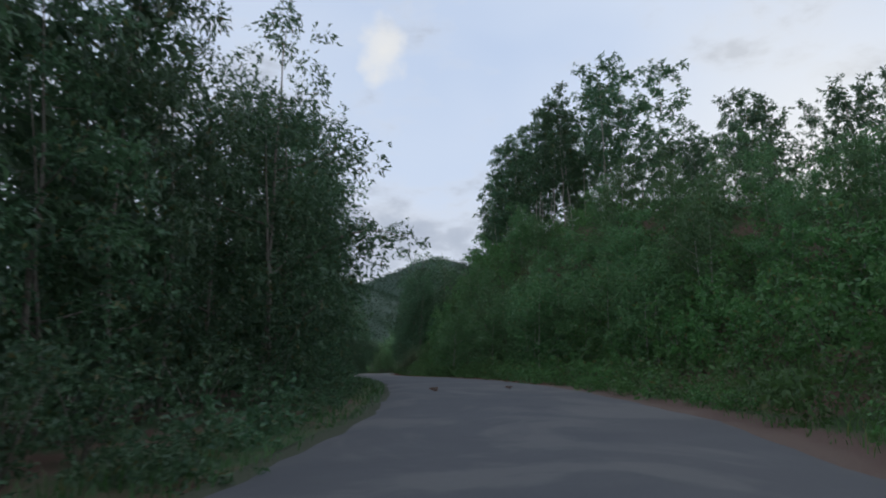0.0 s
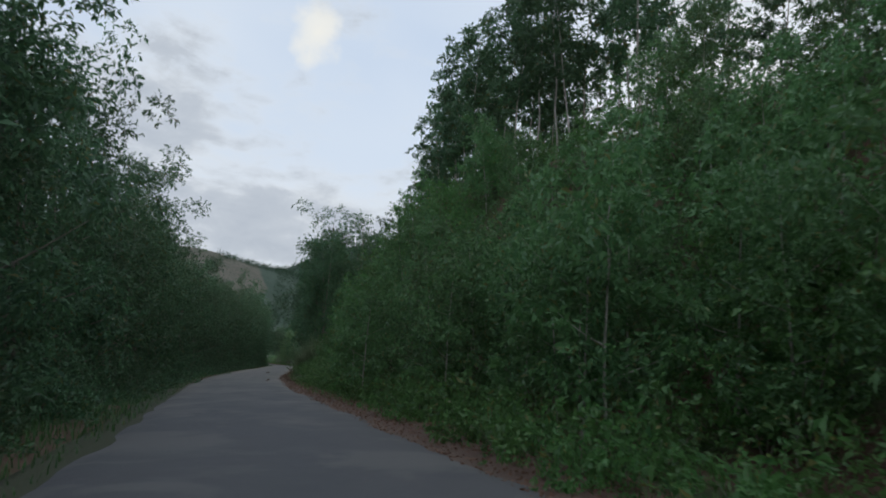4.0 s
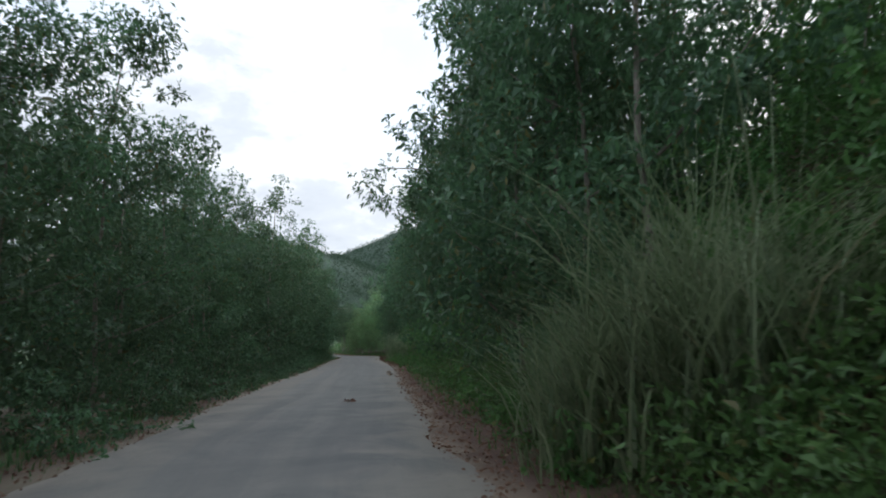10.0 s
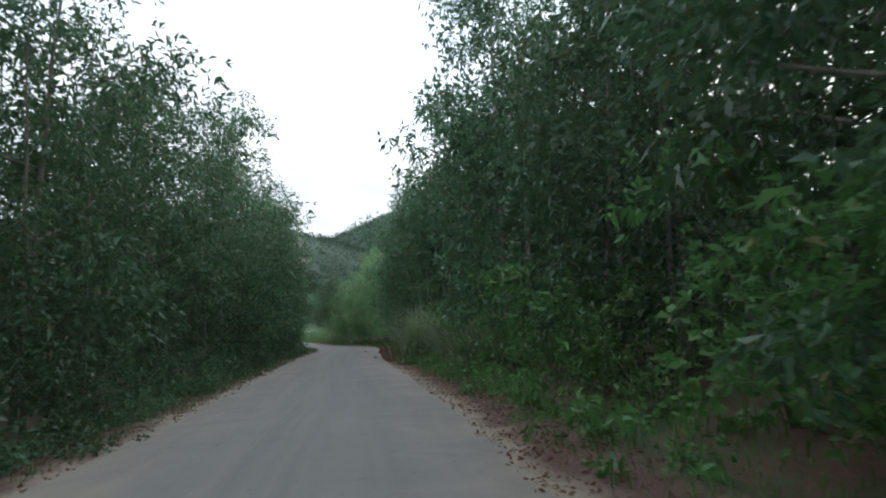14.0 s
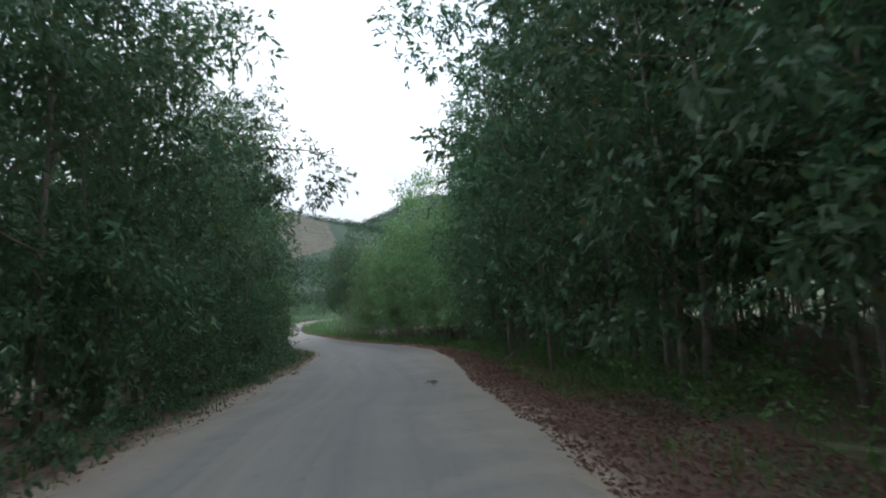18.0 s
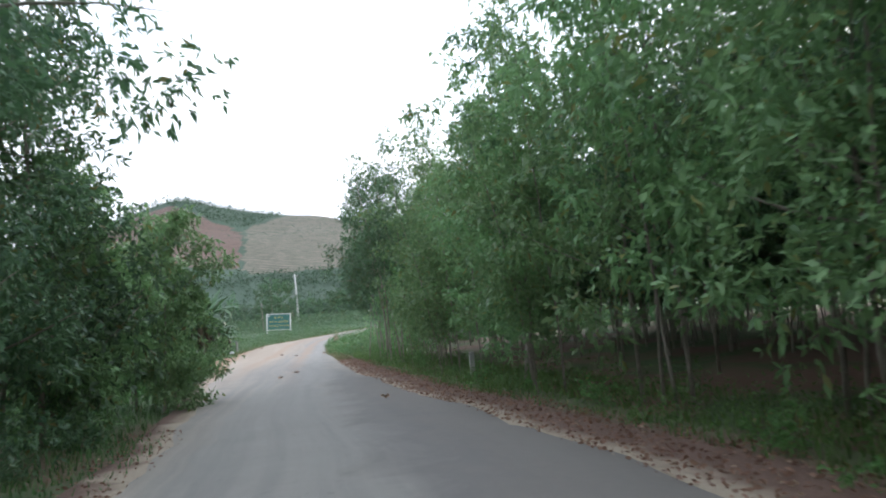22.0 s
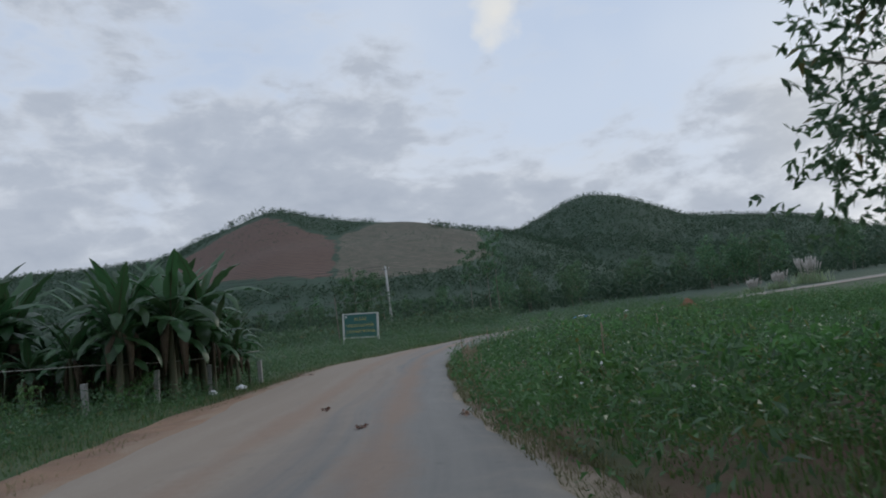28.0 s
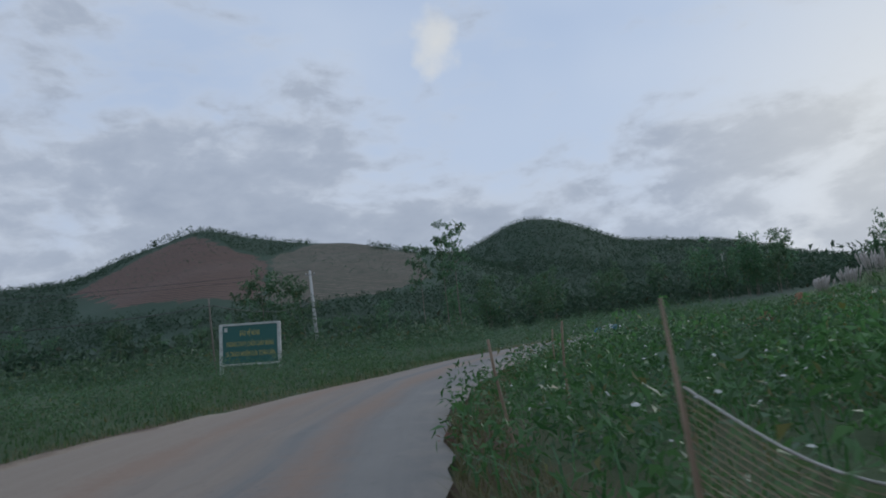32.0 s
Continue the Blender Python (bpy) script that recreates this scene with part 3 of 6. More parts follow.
def build_ground():
    def axis(lo, hi, step, far_lo, far_hi, grow):
        a = list(np.arange(lo, hi + step / 2, step))
        d = step
        while a[-1] < far_hi:
            d = min(d * grow, 13)
            a.append(a[-1] + d)
        d = step
        while a[0] > far_lo:
            d = min(d * grow, 13)
            a.insert(0, a[0] - d)
        return np.array(a)
    xs = axis(-34, 28, 0.6, -1100, 1000, 1.07)
    ys = axis(-15, 262, 0.9, -250, 1700, 1.05)
    gx, gy = np.meshgrid(xs, ys)
    z = land(gx.ravel(), gy.ravel())
    z = z - under_shoulder(gx.ravel(), gy.ravel())
    v = np.c_[gx.ravel(), gy.ravel(), z]
    w, h = len(xs), len(ys)
    q = (np.arange(h - 1)[:, None] * w + np.arange(w - 1)[None, :]).ravel()
    me = mesh_of("ground", v, np.c_[q, q + 1, q + w + 1, q + w], GROUND, smooth=True)
    # clearings: red earth on the left hill, tan stubble beside it
    x, y = v[:, 0], v[:, 1]
    px, py = x - HILL_EYE[0], y - HILL_EYE[1]
    bear = np.degrees(np.arctan2(-px, py))
    rise = np.degrees(np.arctan2(z + 7.35, np.hypot(px, py)))
    crown = np.interp(bear, CROWN_AT, CROWN_UP)
    red = step01((bear - 14.2 + (rise - 9) * 0.25) / 1.2) * step01((30.3 - bear) / 0.6) * step01((crown - rise) / 0.2) * step01((rise - np.interp(bear, [13, 20, 27, 30], [5.0, 5.0, 5.4, 6.4])) / 0.3)
    tan = step01((15.0 - (rise - 9) * 0.25 - bear) / 1.2) * step01((crown - rise) / 0.2) * step01((bear + 1.0 - (rise - 5) * 0.6) / 1.5) * step01((rise - np.interp(bear, [-2, 5, 13], [6.2, 4.6, 4.4])) / 0.3)
    far = step01((y - 500) / 40)
    ss, lat, _ = near_road(x, y)
    field = step01((ss - 175) / 6) * step01((lat - 1.2) / 0.8) + step01((ss - 146) / 6) * step01((-lat - road_left(ss) - 0.6) / 0.8)
    field = np.clip(field * step01((330 - y) / 60), 0, 1)
    col = me.color_attributes.new("cover", "FLOAT_COLOR", "POINT")
    col.data.foreach_set("color", np.c_[red * far, tan * far, field, 0 * z + 1].ravel())
    return tagged(new("ground", me), "uneven earth with weeds, leaf litter and far wooded hills", "ground", kind="structure")


ground = build_ground()


def build_road():
    m = ROADS > -39
    s, c, sd = ROADS[m][::1], ROADLINE[m], SIDE[m]
    n = 15
    verts, uvs = [], []
    for i in range(len(s)):
        wob = 0.22 * noise.noise((s[i] * 0.45, 3.1, 0)) + 0.10 * noise.noise((s[i] * 1.9, 7.7, 0))
        wob2 = 0.25 * noise.noise((s[i] * 0.4, 13.1, 0)) + 0.12 * noise.noise((s[i] * 2.1, 17.7, 0))
        a, b = -road_left(s[i]) + wob, road_right(s[i]) + wob2
        for k in range(n):
            l = a + (b - a) * k / (n - 1)
            edge = min(k, n - 1 - k)
            z = c[i, 2] + 0.035 - (0.05 if edge == 0 else 0) - 0.02 * abs(l + 0.7) / 3 + 0.012 * noise.noise((s[i] * 0.5, l * 0.7, 2))
            verts.append((c[i, 0] + sd[i, 0] * l, c[i, 1] + sd[i, 1] * l, z))
            uvs.append((s[i], l))
    faces = [(i * n + k, i * n + k + 1, (i + 1) * n + k + 1, (i + 1) * n + k) for i in range(len(s) - 1) for k in range(n - 1)]
    faces = [f[::-1] for f in faces]
    me = mesh_of("road", verts, faces, ROAD, smooth=True)
    layer = me.uv_layers.new(name="along_across")
    idx = np.empty(len(me.loops), int)
    me.loops.foreach_get("vertex_index", idx)
    layer.data.foreach_set("uv", np.array(uvs)[idx].ravel())
    return tagged(new("road", me), "narrow worn country road dusted with pale sand", "road", kind="structure")


road = build_road()


def build_shoulder(side, s0, s1, width, label):
    """A strip of earth, sand and litter between the road and the growth."""
    keep = (ROADS >= s0) & (ROADS <= s1)
    s, c, sd = ROADS[keep], ROADLINE[keep], SIDE[keep]
    n = 9
    edge = road_right(s) if side > 0 else road_left(s)
    k = np.linspace(0, 1, n)[None, :]
    out = -0.35 + k * (width(s)[:, None] + 0.35) + 0.25 * np.sin(s * 1.7)[:, None] * (k == 1)
    lat = side * (edge[:, None] + out)
    x, y = c[:, 0:1] + sd[:, 0:1] * lat, c[:, 1:2] + sd[:, 1:2] * lat
    z = land(x.ravel(), y.ravel()).reshape(x.shape) + 0.035 + 0.02 * ripple(x * 1.4, y * 1.2) * (k > 0.15)
    z[:, 0] -= 0.05
    z[:, -1] -= 0.16
    v = np.stack([x, y, z], 2).reshape(-1, 3)
    q = (np.arange(len(s) - 1)[:, None] * n + np.arange(n - 1)[None, :]).ravel()
    f = np.c_[q, q + 1, q + n + 1, q + n] if side < 0 else np.c_[q, q + n, q + n + 1, q + 1]
    me = mesh_of("shoulder", v, f if side < 0 else f[:, ::-1], SHOULDER, smooth=True)
    layer = me.uv_layers.new(name="along_out")
    idx = np.empty(len(me.loops), int)
    me.loops.foreach_get("vertex_index", idx)
    layer.data.foreach_set("uv", np.stack([np.repeat(s, n), out.ravel() + (10 if side > 0 else 0)], 1)[idx].ravel())
    return tagged(new("road_shoulder", me), label, "shoulder", kind="structure")


build_shoulder(1, -5, 185, shoulder_right, "road shoulder of sand and brown leaf litter")
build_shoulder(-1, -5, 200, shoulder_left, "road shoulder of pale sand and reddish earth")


# ---- plants ----
def part(name, me, parent, label=""):
    ob = new(name, me)
    ob.parent = parent
    if label:
        ob["label"] = label
    return ob


def tube_arrays(points, radii, sides=6):
    """A tapered tube along points."""
    p = np.array(points, float)
    d = np.gradient(p, axis=0)
    d /= np.linalg.norm(d, axis=1)[:, None] + 1e-9
    ref = np.array([0.31, 0.95, 0.05])
    a = np.cross(d, ref)
    a /= np.linalg.norm(a, axis=1)[:, None] + 1e-9
    b = np.cross(d, a)
    ang = np.arange(sides) * 2 * math.pi / sides
    v = p[:, None] + np.array(radii)[:, None, None] * (np.cos(ang)[None, :, None] * a[:, None] + np.sin(ang)[None, :, None] * b[:, None])
    f = [(i * sides + k, i * sides + (k + 1) % sides, (i + 1) * sides + (k + 1) % sides, (i + 1) * sides + k) for i in range(len(p) - 1) for k in range(sides)]
    f.append(tuple(range(sides))[::-1])
    f.append(tuple((len(p) - 1) * sides + k for k in range(sides)))
    return v.reshape(-1, 3), f


def tube(name, points, radii, mat, sides=6):
    v, f = tube_arrays(points, radii, sides)
    return mesh_of(name, v, f, mat, smooth=True)


def leaves_arrays(rng, at, way, length, width):
    """One bent four-cornered blade at each place."""
    n = len(at)
    way = way / (np.linalg.norm(way, axis=1)[:, None] + 1e-9)
    s = np.cross(way, rng.normal(size=(n, 3)))
    s /= np.linalg.norm(s, axis=1)[:, None] + 1e-9
    L, W = length[:, None], width[:, None]
    droop = np.array([0, 0, -1.0]) * L * 0.12
    v = np.stack([at, at + way * L * 0.45 + s * W, at + way * L + droop, at + way * L * 0.45 - s * W], 1)
    return v.reshape(-1, 3), np.arange(4 * n).reshape(n, 4)


def leaf_cloud(rng, centres, radii, n, size, slim=0.2, down=0.5, per=6):
    """Leaves in sprays, a few on each twig end, gathered in clumps round the given centres; most sit near a clump's surface and point outwards."""
    w = np.array(radii) ** 2
    m = max(1, n // per)
    k = rng.choice(len(centres), m, p=w / w.sum())
    d = rng.normal(size=(m, 3))
    d /= np.linalg.norm(d, axis=1)[:, None]
    r = np.array(radii)[k] * rng.uniform(0.25, 1.0, m) ** 0.6
    tip = np.array(centres)[k] + d * r[:, None] * np.array([1, 1, 0.8])
    twig = d * 0.9 + rng.normal(size=(m, 3)) * 0.4 + np.array([0, 0, 0.25 - down])
    twig /= np.linalg.norm(twig, axis=1)[:, None]
    twig, tip = np.repeat(twig, per, axis=0), np.repeat(tip, per, axis=0)
    n = len(tip)
    at = tip - twig * (size * rng.uniform(0.0, 1.5, n))[:, None]
    way = twig * 0.75 + rng.normal(size=(n, 3)) * 0.5 + np.array([0, 0, -0.35 * down])
    L = size * rng.uniform(0.65, 1.35, n)
    return leaves_arrays(rng, at, way, L, L * slim * rng.uniform(0.75, 1.2, n))


def leaf_mesh(name, v1, f1, v2, f2, mat):
    """Fine outer leaves, and the broader dark ones inside as three-cornered blades."""
    faces = f1.tolist() + (f2[:, :3] + len(v1)).tolist()
    return mesh_of(name, np.vstack([v1, v2]), faces, mat)


def acacia(seed, height, spread, bare, leaves=2300, lean=0.3, leaf=LEAF, bark=BARK, size=0.17, stems=1, inner=1.0, over=None, bow=0.0, tufts=32, girth=0.0068):
    """A plantation acacia: slim trunk, rising limbs and a crown of hanging leaves from bare*height upwards."""
    rng = np.random.default_rng(seed)
    root = new("acacia_tree")
    centres, radii = [], []
    for st in range(stems):
        a0 = rng.uniform(0, 6.28)
        off = np.array([math.cos(a0), math.sin(a0), 0]) * (0.0 if st == 0 else rng.uniform(0.25, 0.6))
        hs = height * (1.0 if st == 0 else rng.uniform(0.7, 0.92))
        n = 9
        u = np.linspace(0, 1, n)
        wig = np.cumsum(rng.normal(scale=0.05 * hs / 8, size=(n, 2)), axis=0)
        lx, ly = rng.normal(size=2) * lean * (1 + st)
        trunk = np.c_[off[0] + (lx * hs / 8 + bow * (1 - 0.3 * st)) * u**1.5 + wig[:, 0], off[1] + ly * u**1.5 * hs / 8 + wig[:, 1], u * hs * 0.95 - 0.25]
        r0 = hs * girth
        part("trunk", tube("trunk", trunk, r0 * (1.05 - u * 0.92), bark, 7), root)
        limbs = 6 if st == 0 else 3
        for i in range(limbs):
            h = bare + (0.93 - bare) * (i + rng.uniform(0, 0.8)) / limbs
            base = np.array([np.interp(h, u * 0.95, trunk[:, j]) for j in range(3)])
            a = i * 2.4 + rng.uniform(-0.6, 0.6)
            reach = spread * (0.55 + 0.45 * math.sin(math.pi * min(1, 0.28 + 0.72 * (h - bare) / (1 - bare)))) * rng.uniform(0.6, 0.95)
            k = np.linspace(0, 1, 5)[:, None]
            rise = reach * rng.uniform(0.35, 0.9)
            limb = base + np.array([math.cos(a), math.sin(a), 0]) * reach * k + np.array([0, 0, 1]) * rise * k**1.3
            part("limb", tube("limb", limb, r0 * (1.05 - h) * (0.62 - 0.5 * k[:, 0]), bark, 5), root)
            for j in (0.4, 0.7, 1.0):
                centres.append(limb[0] + (limb[-1] - limb[0]) * j + rng.normal(scale=0.22, size=3))
                radii.append(rng.uniform(0.5, 0.85) * spread / 2.2)
        for j in np.linspace(bare + 0.1, 1.0, 6):
            centres.append([np.interp(j, u, trunk[:, q]) for q in range(3)] + rng.normal(scale=0.2, size=3))
            radii.append(rng.uniform(0.45, 0.75) * spread / 2.2 * (1.15 - 0.5 * j))
        # tufts fill the crown out to a pointed outline
        n_tuft = tufts if st == 0 else tufts // 2
        for i in range(n_tuft):
            v = (i + rng.uniform(0, 1)) / n_tuft
            h = bare + (1 - bare) * v
            wide = spread * min(1.0, 0.66 + 1.5 * v) * (1 - 0.66 * max(0.0, (v - 0.3) / 0.7) ** 2.0) * (1.0 if st == 0 else 0.7)
            a, r = i * 2.4 + rng.uniform(-0.7, 0.7), wide * rng.uniform(0.45, 0.95)
            centres.append(np.array([np.interp(h, u, trunk[:, q]) for q in range(3)]) + np.array([math.cos(a) * r, math.sin(a) * r, 0]))
            radii.append(spread * rng.uniform(0.17, 0.30))
    if over:
        # one long limb that reaches over the road
        reach, at_h, lift = over
        k = np.linspace(0, 1, 7)[:, None]
        limb = np.array([0, 0, at_h]) + np.array([1, 0.1, 0]) * reach * k + np.array([0, 0, 1]) * lift * np.sin(k * 2.2)
        part("limb", tube("limb", limb, 0.055 * (1.1 - k[:, 0]), bark, 5), root, "long limb reaching over the road")
        for j in (2, 3, 4, 5, 6):
            for q in range(4 if j < 6 else 2):
                centres.append(limb[j] + rng.normal(scale=0.35, size=3) - np.array([0, 0, 0.38 * q]))
                radii.append(rng.uniform(0.42, 0.7))
    v1, f1 = leaf_cloud(rng, centres, np.array(radii) * 1.12, leaves, size, 0.215, 0.4)
    n2 = int(leaves * inner)
    v2, f2 = leaf_cloud(rng, centres, np.array(radii) * 0.85, n2, size * 1.4, 0.3, 0.4, 3)
    part("crown", leaf_mesh("crown", v1, f1, v2, f2, leaf), root)
    return root


def shrub(seed, height, spread, leaves=1150, leaf=SHRUB, size=0.098, name="shrub", stems=3):
    """A many-stemmed bush, leafy to the ground."""
    rng = np.random.default_rng(seed)
    root = new(name)
    centres, radii = [], []
    for i in range(5):
        a = i * 6.28 / 5 + rng.uniform(-0.4, 0.4)
        reach, up = spread * rng.uniform(0.4, 1.0), height * rng.uniform(0.55, 1.0)
        k = np.linspace(0, 1, 4)[:, None]
        stem = np.array([math.cos(a), math.sin(a), 0]) * reach * k**1.4 + np.array([0, 0, 1]) * (up * k - 0.1)
        if i < stems:
            part("stem", tube("stem", stem, 0.022 * height / 2 * (1.1 - k[:, 0]), BARK, 4), root)
        for j in (0.3, 0.55, 0.8, 1.0):
            centres.append(stem[0] + (stem[-1] - stem[0]) * j + rng.normal(scale=0.15, size=3))
            radii.append(rng.uniform(0.28, 0.5) * spread)
            centres.append(centres[-1] + rng.normal(scale=0.35 * spread, size=3) * np.array([1, 1, 0.6]))
            radii.append(rng.uniform(0.16, 0.3) * spread)
    v1, f1 = leaf_cloud(rng, centres, radii, leaves, size, 0.27, 0.15)
    v2, f2 = leaf_cloud(rng, centres, np.array(radii) * 0.75, int(leaves * 0.7), size * 1.5, 0.32, 0.2)
    v1[:, 2], v2[:, 2] = np.maximum(v1[:, 2], -0.15), np.maximum(v2[:, 2], -0.15)
    part("foliage", leaf_mesh("foliage", v1, f1, v2, f2, leaf), root)
    return root


def blades_arrays(rng, at, height, reach, width, segs=3):
    """Grass blades that rise and bend over; each is a strip that tapers to its tip."""
    n = len(at)
    a = rng.uniform(0, 2 * math.pi, n)
    out = np.c_[np.cos(a), np.sin(a), np.zeros(n)]
    side = np.c_[-np.sin(a), np.cos(a), np.zeros(n)]
    rows = []
    for i in range(segs + 1):
        u = i / segs
        mid = at + out * (reach * u**2)[:, None] + np.array([0, 0, 1.0]) * (height * (u - 0.28 * u**3))[:, None]
        w = (width * (1 - 0.92 * u))[:, None]
        rows += [mid - side * w, mid + side * w]
    v = np.stack(rows, 1)
    m = 2 * (segs + 1)
    base = (np.arange(n) * m)[:, None]
    f = np.vstack([base + np.array([2 * i, 2 * i + 1, 2 * i + 3, 2 * i + 2]) for i in range(segs)])
    return v.reshape(-1, 3), f


def reed_clump(seed, height, spread, blades=680):
    """A tall tuft of cane grass with arching blades and a few pale stalks."""
    rng = np.random.default_rng(seed)
    root = new("cane_grass")
    at = np.c_[rng.normal(scale=spread * 0.22, size=(blades, 2)), np.full(blades, -0.1)]
    v, f = blades_arrays(rng, at, height * rng.uniform(0.35, 1.0, blades), spread * rng.uniform(0.3, 1.35, blades), rng.uniform(0.008, 0.021, blades), 4)
    part("blades", mesh_of("blades", v, f, REED), root)
    for i in range(6):
        a, r = rng.uniform(0, 6.28), rng.uniform(0.1, 0.4) * spread
        k = np.linspace(0, 1, 5)[:, None]
        p = np.array([math.cos(a), math.sin(a), 0]) * (0.15 + r * k**2) + np.array([0, 0, 1]) * height * rng.uniform(0.9, 1.2) * k
        part("stalk", tube("stalk", p, 0.012 * (1.1 - k[:, 0]), REED, 4), root, "pale dry grass stalk")
    return root


def spot(ob, s, lat, turn=0.0, size=1.0, tall=1.0, sink=0.0, tilt=(0, 0)):
    x, y, z = at_road(s, lat)
    return Matrix.LocRotScale((x, y, z - sink), Euler((tilt[0], tilt[1], turn)), (size, size, size * tall))


rnd = random.Random(7)
STORE = []          # models wait far under the ground line until they are placed


def model(ob, label, category, group=""):
    tagged(ob, label, category, group)
    STORE.append([ob, False])
    return len(STORE) - 1


def plant(k, s, lat, size=1.0, tall=1.0, sink=0.05, lean=0.04, label=""):
    """Sets the model itself the first time, and copies after that."""
    ob, used = STORE[k]
    m = spot(ob, s, lat, rnd.uniform(0, 6.283), size, tall, sink, (rnd.uniform(-lean, lean), rnd.uniform(-lean, lean)))
    if used:
        ob = copy_thing(ob, m)
    else:
        ob.matrix_basis = m
        STORE[k][1] = True
    if label:
        ob["label"] = label
    return ob


ACACIA = "roadside acacia tree leafy almost to the ground"
FULL = [model(acacia(10 + i, 9.0, 2.3, 0.10, 6900, stems=1 + i % 2, size=0.11, inner=0.75), ACACIA, "tree", "roadside acacias") for i in range(5)]
BACK = [model(acacia(20 + i, 9.5, 2.4, 0.06, 1000, size=0.28), "acacia tree in the second row of the thicket", "tree", "roadside acacias") for i in range(3)]
SKIRT = [model(acacia(25 + i, 9.5, 2.1, 0.12, 5800, stems=2, lean=0.4, size=0.118, inner=0.75, girth=0.0052), "plantation acacia with low drooping leaves over bare stems", "tree", "plantation acacias") for i in range(3)]
HIGH = [model(acacia(30 + i, 10.0, 2.0, 0.36, 3600, stems=1 + i % 3, lean=0.4, size=0.122, inner=0.75, girth=0.0038), "slim acacia tree with a bare trunk and hanging leaves", "tree", "plantation acacias") for i in range(3)]
DEEP = [model(acacia(40 + i, 10.0, 2.3, 0.26, 1000, stems=3, size=0.33, girth=0.004), "acacia deep in the plantation with thin stems", "tree", "plantation acacias") for i in range(3)]
THIN = [model(acacia(50 + i, 11.0, 1.8, 0.36, 2100, bark=BARK_PALE, size=0.2, inner=0.45, girth=0.0045), "tall slender tree with a pale trunk on the hilltop", "tree", "hilltop trees") for i in range(3)]
PALE = [model(acacia(70 + i, 4.4, 1.35, 0.16, 9000, leaf=LEAF_PALE, stems=2, size=0.095, inner=0.9, tufts=44), "light green young acacia at the bend", "tree", "young acacias") for i in range(2)]
BARE = [model(acacia(80, 7.5, 1.5, 0.5, 420, bark=BARK_PALE, size=0.2, inner=0.1, tufts=10), "thin tree with few leaves against the sky", "tree", "thin trees")]
OVER = [model(acacia(60, 9.0, 2.2, 0.12, 5800, over=(3.3, 3.5, 1.2), size=0.115, inner=0.55), "acacia with a long limb hanging over the road", "tree"),
        model(acacia(61, 10.0, 2.3, 0.12, 6400, over=(4.4, 4.7, 0.8), size=0.115, inner=0.55), "acacia leaning its upper limbs over the road", "tree"),
        model(acacia(62, 7.4, 1.4, 0.48, 5400, over=(2.1, 3.6, 0.1), stems=2, bow=1.3, size=0.115, inner=0.35, girth=0.0052), "acacia with two leaning stems and leaves hanging over the road", "tree", "field edge acacias")]
SPARSE = [model(acacia(85, 12.0, 1.7, 0.55, 900, size=0.3, inner=0.2, girth=0.006, tufts=14), "tall thin tree with few leaves against the sky", "tree", "thin trees")]
LEAN = [model(acacia(64 + i, 8.2, 1.7, 0.42, 4200, stems=2 + i % 2, size=0.122, inner=0.4, bow=1.5, lean=0.25, girth=0.005), "acacia clump of thin stems leaning towards the road", "tree", "plantation acacias") for i in range(2)]
SAPLING = [model(acacia(45 + i, 5.2, 1.5, 0.22, 3300, leaf=LEAF_BANK, bark=BARK_PALE, stems=1 + i % 2, size=0.112, inner=0.7, tufts=26, girth=0.006), "young wayside tree with a thin pale trunk", "tree", "young wayside trees") for i in range(3)]
BUSH = [model(shrub(90 + i, 2.4, 1.3), "dense green wayside shrub", "shrub", "wayside shrubs") for i in range(4)]
# shrub copies in the darker acacia leaf: understory shade put into their colour
DIM = [model(shrub(94 + i, 2.4, 1.3, leaf=LEAF), "shrub under the roadside acacias with shade in its leaf colour", "shrub", "wayside shrubs") for i in range(3)]
LOWDIM = [model(shrub(114 + i, 0.8, 0.75, 380, leaf=LEAF, size=0.085, name="low_shrub", stems=2), "low verge weeds with canopy shade in their leaf colour", "shrub", "verge weeds") for i in range(2)]
LITE = [model(shrub(100 + i, 2.6, 1.5, 640, size=0.14, stems=3), "shrub on the bank", "shrub") for i in range(3)]
YOUNG = [model(acacia(35 + i, 8.6, 2.0, 0.19, 5600, leaf=LEAF_PALE, stems=2, lean=0.35, size=0.112, inner=0.75, girth=0.0038), "lighter green plantation acacia by the open bend", "tree", "plantation acacias") for i in range(3)]
LOW = [model(shrub(110 + i, 0.8, 0.75, 380, size=0.08, name="low_shrub", stems=2), "low broad-leaved weeds at the verge", "shrub", "verge weeds") for i in range(3)]
REEDS = [model(reed_clump(120 + i, 2.6, 1.5), "tall tuft of arching cane grass", "grass", "cane grass tufts") for i in range(2)]


def rows_of(kinds, s0, s1, gap, lat, spread, size, tall=(0.9, 1.12), sink=0.05):
    s = s0
    while s < s1:
        plant(rnd.choice(kinds), s + rnd.uniform(-0.4, 0.4) * gap, lat + rnd.uniform(-spread, spread), rnd.uniform(*size), rnd.uniform(*tall), sink)
        s += gap * rnd.uniform(0.8, 1.2)


def overhang(k, s, lat, turn, size=1.0):
    """A tree whose long limb points the given way, in degrees from the lane line to the right."""
    i = int(np.searchsorted(ROADS, s))
    to_right = math.atan2(SIDE[i, 1], SIDE[i, 0])
    x, y, z = at_road(s, lat)
    m = Matrix.LocRotScale((x, y, z - 0.05), Euler((0, 0, to_right + radians(turn))), (size,) * 3)
    if STORE[k][1]:
        copy_thing(STORE[k][0], m)
    else:
        STORE[k][0].matrix_basis, STORE[k][1] = m, True


